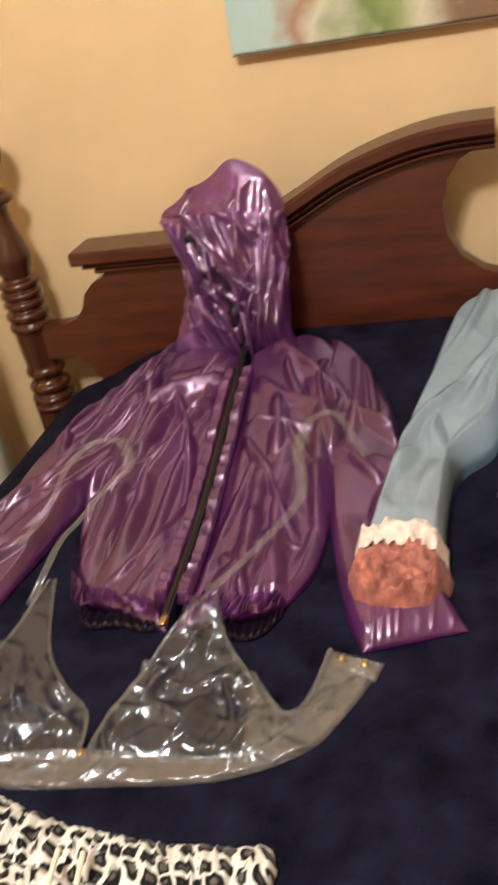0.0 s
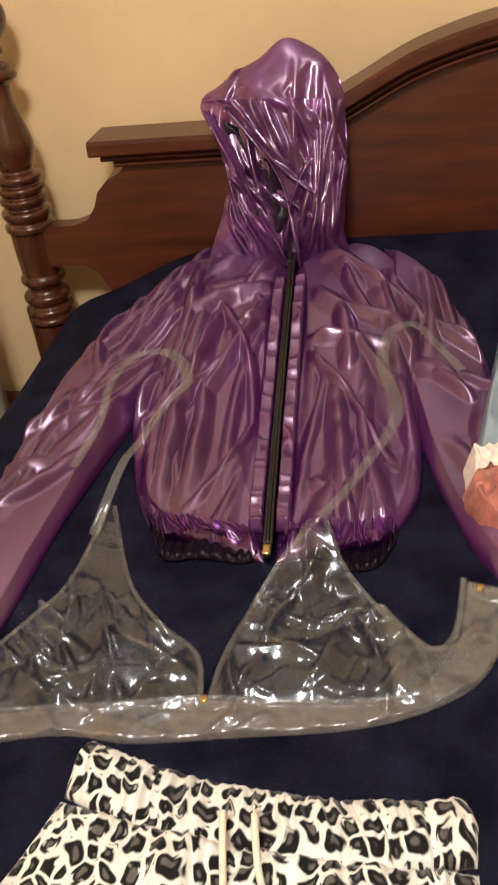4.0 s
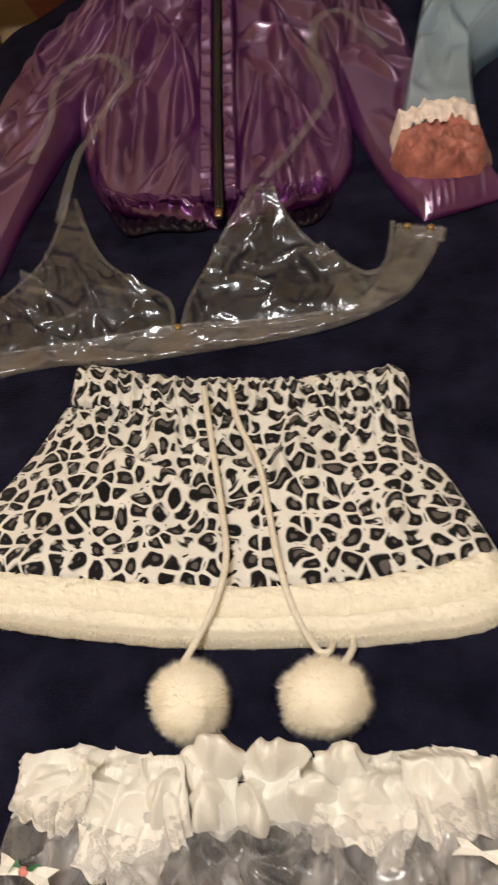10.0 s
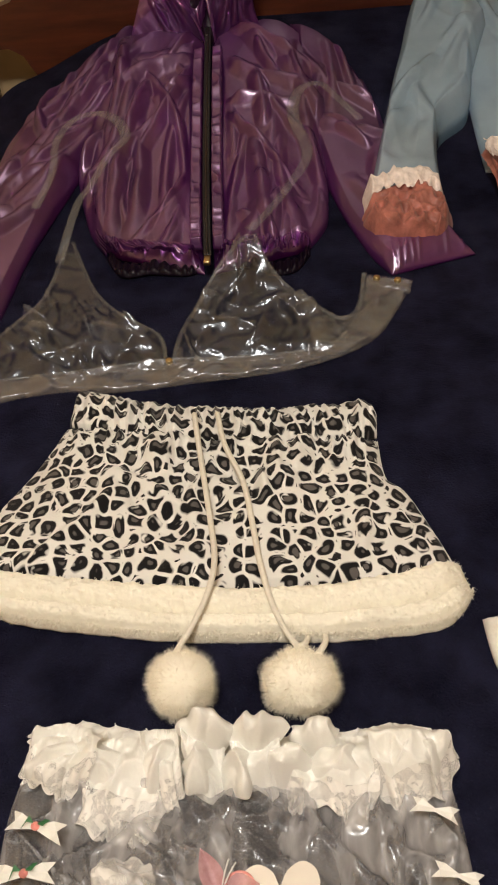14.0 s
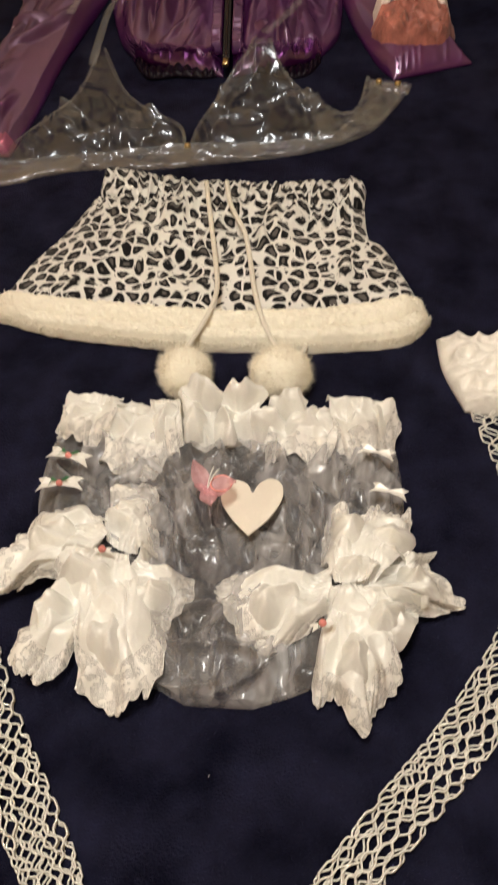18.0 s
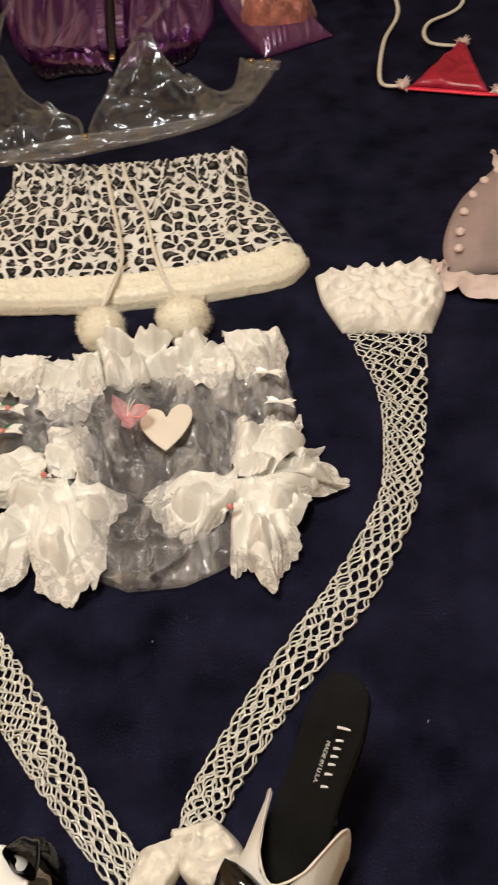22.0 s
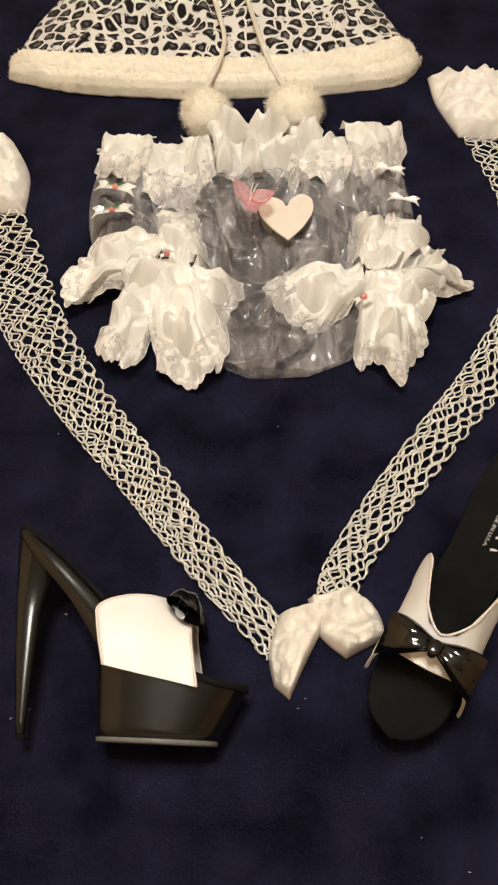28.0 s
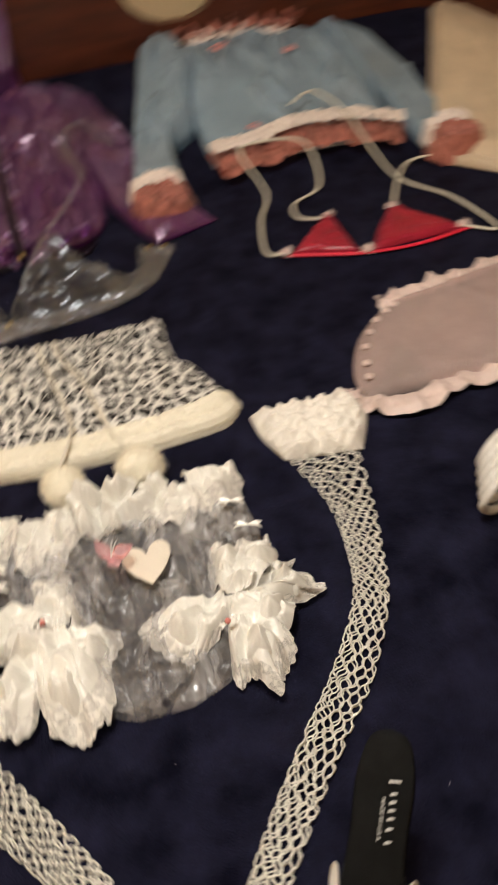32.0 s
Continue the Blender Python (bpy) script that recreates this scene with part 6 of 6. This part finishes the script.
shoe = platform_heel()
STAND = Matrix.Translation((-0.2225, -0.148, 0.697)) @ Matrix.Rotation(radians(-121.5), 4, "Z") @ Matrix.Diagonal((1.035, 0.84, 1.0, 1.0))
other = copy_thing(shoe, Matrix.Translation((-0.6250, -0.3085, 0.7350)) @ Matrix.Rotation(radians(8), 4, "X") @ Matrix(((1, 0, 0, 0), (0, 0, 1, 0), (0, -1, 0, 0), (0, 0, 0, 1))) @ Matrix.Rotation(radians(4.5), 4, "Y") @ Matrix.Diagonal((0.975, 0.87, 0.975, 1.0)))
other["label"] = "black patent platform slide with white strap, lying on its side"
shoe["label"] = "black patent platform slide with white strap and bow, standing upright"
shoe.matrix_basis = STAND
slope = math.atan2(insole_z(0.07) - insole_z(0.02), 0.05)
for text, size, x, y in (("MADE IN U.S.A.", 0.0047, 0.053, -0.001),):
    words(shoe, text, size, Matrix.Translation((x, -y, insole_z(x) + 0.0030)) @ Matrix.Rotation(-slope, 4, "Y"))
MARK = ((0.031, 0.011), (0.038, 0.006), (0.0425, 0.006), (0.047, 0.006), (0.0515, 0.006), (0.057, 0.006), (0.064, 0.006))
for x, h in MARK:
    z = insole_z(x) + 0.0026
    part("mark_stroke", tube([(x + 0.001, 0.0095 - h * 0.5, z), (x, 0.0095, z), (x - 0.001, 0.0095 + h * 0.5, z)], 0.0011, 5, n=8, flat=0.25), PRINT, shoe, "white stroke of the maker's mark")

# ---- pale blue jacket ----
blue = thing("blue_jacket", "pale blue vinyl jacket with coral tulle frills, laid flat", "jacket", (0.1, 1.5, 0.72))


def soft(seed, puff, fine=9, lines=()):
    return lambda u, v, x, y: puff + 0.008 * creases(x, y, seed, (0.1, 1), fine, 2.0) + folded(x, y, lines)


BLUEFOLDS = strokes(95, 16, -0.22, 0.0, 1.20, 1.70, 75, 18, 0.10, 0.018, 0.018) + strokes(96, 22, 0.0, 0.48, 1.22, 1.70, 95, 22, 0.10, 0.020, 0.018)


part("body", laid([(0.0, 1.74), (-0.055, 1.62), (-0.05, 1.42), (-0.045, 1.27)], [(0.31, 1.72), (0.39, 1.60), (0.375, 1.40), (0.372, 1.25)], 110, 110, soft(5.0, 0.022, 9, BLUEFOLDS)), BLUE, blue, "pale blue vinyl front")
part("sleeve", laid([(-0.02, 1.74), (-0.107, 1.71), (-0.160, 1.52), (-0.192, 1.387), (-0.240, 1.166)], [(0.0, 1.60), (-0.037, 1.49), (-0.060, 1.39), (-0.115, 1.325), (-0.128, 1.166)], 70, 130, soft(9.0, 0.030, 9, BLUEFOLDS), lift=0.030), BLUE, blue)
part("sleeve", laid([(0.36, 1.58), (0.375, 1.45), (0.390, 1.30), (0.395, 1.15)], [(0.33, 1.73), (0.42, 1.66), (0.475, 1.45), (0.50, 1.18)], 60, 100, soft(12.0, 0.024, 9, BLUEFOLDS)), BLUE, blue)


def trim(parent, path, width, seed, waves=12, lift=0.030):
    """A wide gathered hem of tulle under a lace band."""
    ob = part("tulle_frill", ruffle(path, width, waves, 0.030, lift, 1, seed, uneven=0.25), CORAL, parent, "coral tulle frill")
    part("lace_band", ruffle(path, width * 0.42, waves * 2, 0.012, lift + 0.026, 1, seed + 2, uneven=0.2, scallop=0.006), LACE2, ob, "pale pink lace band")


def cuff(parent, x0, x1, y, deep, seed, tilt=0.0):
    """A puffed tulle cuff at a sleeve's end, with a scalloped lace band round its top."""
    L = [(x0, y), (x0 - 0.010, y - 0.45 * deep), (x0 + 0.006, y - 0.85 * deep)]
    R = [(x1, y + tilt), (x1 + 0.010, y + tilt - 0.45 * deep), (x1 - 0.010, y + tilt - 0.85 * deep)]

    def puff(u, v, px, py):
        return 0.030 + 0.018 * math.sin(math.pi * u) + 0.016 * noise.noise((px * 34, py * 38, seed)) + 0.012 * ridge(px * 60, py * 66, seed + 3, 0.9)
    mid, half = (x0 + x1) / 2, (x1 - x0) / 2 + 0.012
    ob = part("tulle_frill", bowed(laid(L, R, 80, 60, puff, ragged=0.004, edge=5), mid, half, lambda v: 0.34 * max(0.0, y - v)), CORAL, parent, "puffed coral tulle cuff")

    def band(u, v):
        px = x0 - 0.004 + (x1 - x0 + 0.008) * u
        drop = deep * 0.30 * v + 0.008 * abs(math.sin(u * 26)) * v + 0.006 * math.sin(u * 9 + seed) * v
        py = y + 0.010 + 0.005 * math.sin(u * 19) * (1 - v) + tilt * u - drop
        h = 0.050 + 0.020 * math.sin(math.pi * u) - 0.012 * v * v + 0.007 * ridge(px * 60, py * 50, seed + 6, 1.1)
        return (px, py, bed_z(px, py) + h * min(1.0, 0.35 + 6 * min(u, 1 - u)))
    part("lace_band", grid(band, 90, 16), LACE2, ob, "pale pink scalloped lace band")


LACE2 = material("pink_white_lace", (0.88, 0.77, 0.72), 0.7, vary=0.15, scale=120, bump=0.6, bump_scale=240, bump_dist=0.002)
cuff(blue, -0.243, -0.126, 1.176, 0.100, 2.0)
trim(blue, [(-0.055, 1.275), (0.05, 1.285), (0.15, 1.315), (0.28, 1.295), (0.378, 1.245)], 0.095, 5.0, 12)
cuff(blue, 0.390, 0.503, 1.165, 0.09, 8.0, 0.015)
for x, y, r in ((0.077, 1.655, 0.024), (0.225, 1.585, 0.018), (0.065, 1.335, 0.014)):
    z = bed_z(x, y) + 0.034
    v, f = [], []
    for k in range(6):
        a = 2 * math.pi * k / 6
        piece = grid(lambda u, w, a=a: (x + r * w * math.cos(a + (u - 0.5) * 0.9), y + r * w * math.sin(a + (u - 0.5) * 0.9), z + 0.006 * math.sin(math.pi * w) + 0.002 * (k % 2)), 4, 4)
        v, f = join((v, f), piece)
    part("flower", (v, f), PINKFLOWER, blue, "pink ribbon flower")
part("collar_frill", ruffle([(0.02, 1.70), (0.10, 1.73), (0.18, 1.71), (0.25, 1.68)], 0.055, 7, 0.035, 0.02, -1, 3.0), LACE2, blue, "pale lace collar")
part("collar_ruffle", ruffle([(0.0, 1.72), (0.10, 1.745), (0.20, 1.73), (0.27, 1.69)], 0.05, 7, 0.045, 0.03, -1, 7.0), CORAL, blue, "coral tulle collar")

# ---- tan garment at the far side ----
tan = thing("tan_trousers", "tan satin garment leg laid flat on the bed", "trousers", (0.6, 1.4, 0.71))
part("leg", laid([(0.66, 1.74), (0.56, 1.52), (0.47, 1.32), (0.395, 1.12)], [(0.86, 1.70), (0.80, 1.46), (0.66, 1.22), (0.50, 1.00)], 40, 70, soft(16.0, 0.030)), TAN, tan)
part("cuff", laid([(0.397, 1.125), (0.388, 1.105)], [(0.504, 1.004), (0.488, 0.985)], 30, 6, crushed(3.0, 0.014, 0.008)), TAN, tan, "gathered tan cuff")

# ---- red triangle top ----
redtop = thing("red_bikini_top", "sheer red bikini top with white cord straps and pink flowers", "top", (0.16, 0.85, 0.705))
for a, b, seed in (([(0.005, 0.868), (0.055, 0.92), (0.100, 0.965)], [(0.115, 0.822), (0.112, 0.89), (0.108, 0.965)], 1.0), ([(0.135, 0.812), (0.18, 0.89), (0.222, 0.942)], [(0.320, 0.820), (0.275, 0.89), (0.232, 0.942)], 6.0)):
    cup = part("cup", laid(a, b, 24, 24, crumple(seed, 0.008, 0.008, 30)), RED, redtop, "sheer red triangle cup")
part("underband", tube(over([(-0.015, 0.862), (0.06, 0.832), (0.125, 0.808), (0.22, 0.798), (0.325, 0.815)], 0.006), 0.005, 6, n=50, flat=0.5), REDTRIM, redtop, "bright red binding")
for x, y in ((-0.01, 0.862), (0.104, 0.962), (0.127, 0.812), (0.227, 0.945), (0.315, 0.822)):
    pts = [(Vector((x, y, bed_z(x, y) + 0.010)), (math.cos(k), math.sin(k), 0.6)) for k in range(40)]
    part("flower", join(lathe([(0.001, 0.0), (0.009, 0.002), (0.010, 0.007), (0.004, 0.011), (0.001, 0.011)], (x, y, bed_z(x, y) + 0.006), 10, 2), hairs(pts, 0.016, 0.003, 4)), PALEPINK, redtop, "pale pink flower")
for line in ([(-0.012, 0.860), (-0.042, 0.880), (-0.018, 1.0), (0.024, 1.11), (-0.005, 1.18), (0.03, 1.215), (0.128, 1.18), (0.134, 1.10), (0.062, 1.04), (0.053, 0.98), (0.100, 0.955)],
             [(0.228, 0.942), (0.292, 1.065), (0.345, 1.12), (0.42, 1.115)], [(0.318, 0.815), (0.365, 0.785), (0.345, 0.93), (0.285, 1.06), (0.248, 1.16), (0.25, 1.27), (0.21, 1.36), (0.15, 1.33)]):
    part("strap", tube([(x, y, bed_z(x, y) + 0.010 + (0.06 if y > 1.14 else 0)) for x, y in line], 0.0036, 6, n=70, flat=0.7), CORD, redtop, "white cord strap")

# ---- pink sheer bloomers ----
pink = thing("pink_sheer_briefs", "pale pink sheer mesh bloomers with satin edges and small rosettes", "bloomers", (0.15, 0.5, 0.705))
part("body", laid([(-0.028, 0.420), (-0.020, 0.490), (0.02, 0.57), (0.085, 0.632)], [(0.38, 0.40), (0.40, 0.50), (0.40, 0.60), (0.36, 0.68)], 60, 40, soft(22.0, 0.016)), PINKMESH, pink, "sheer pink mesh")
part("edge_frill", ruffle([(-0.035, 0.425), (0.03, 0.405), (0.12, 0.425), (0.22, 0.42), (0.38, 0.41)], 0.04, 8, 0.016, 0.01, 1, 2.0), PALEPINK, pink, "pale pink satin frill")
part("edge_frill", ruffle([(0.075, 0.615), (0.15, 0.628), (0.25, 0.645), (0.37, 0.665)], 0.035, 7, 0.018, 0.012, -1, 6.0), PALEPINK, pink, "pale pink satin frill")
for k in range(7):
    p = spline([(-0.022, 0.46), (0.0, 0.53), (0.04, 0.59), (0.08, 0.62)], k / 6) + Vector((0.012, -0.008))
    part("rosette", lathe([(0.001, 0.0), (0.006, 0.001), (0.0065, 0.004), (0.003, 0.007), (0.001, 0.007)], (p.x, p.y, bed_z(p.x, p.y) + 0.018), 8, 2), PALEPINK, pink, "tiny pale rosette")
part("corner_tie", ruffle([(-0.06, 0.43), (-0.03, 0.42)], 0.018, 4, 0.014, 0.008, -1, 9.0), PALEPINK, pink, "small gathered tie")

# ---- white bangle stack ----
bangles = thing("bangle_stack", "stack of pearl-white plastic bangles on the blanket", "bangle", (0.06, 0.20, 0.705))
for k in range(5):
    y = 0.165 + 0.017 * k
    cx = 0.044 + 0.45 * (y - 0.165)
    ring = [(cx + 0.027 * math.cos(2 * math.pi * i / 24), y + 0.003 * math.sin(2 * math.pi * i / 12) + 0.010 * math.cos(2 * math.pi * i / 24), 0.734 + 0.026 * math.sin(2 * math.pi * i / 24)) for i in range(25)]
    part("bangle", tube(ring, 0.0055, 8, n=48), SILVERY, bangles)


# ---- lint on the blanket near the shoes ----
rnd = random.Random(77)
lint = []
for k in range(34):
    x, y = rnd.uniform(-0.70, 0.10), rnd.uniform(-0.52, -0.02)
    a, ln = rnd.uniform(0, 6.3), rnd.uniform(0.0008, 0.0026)
    lint.append(tube([(x, y, bed_z(x, y) + 0.003), (x + ln * math.cos(a), y + ln * math.sin(a), bed_z(x, y) + 0.0038)], 0.00028, 4, n=2))
tagged(part("lint", join(*lint), KNIT), "scattered pale lint specks on the navy blanket", "lint", kind="stuff")
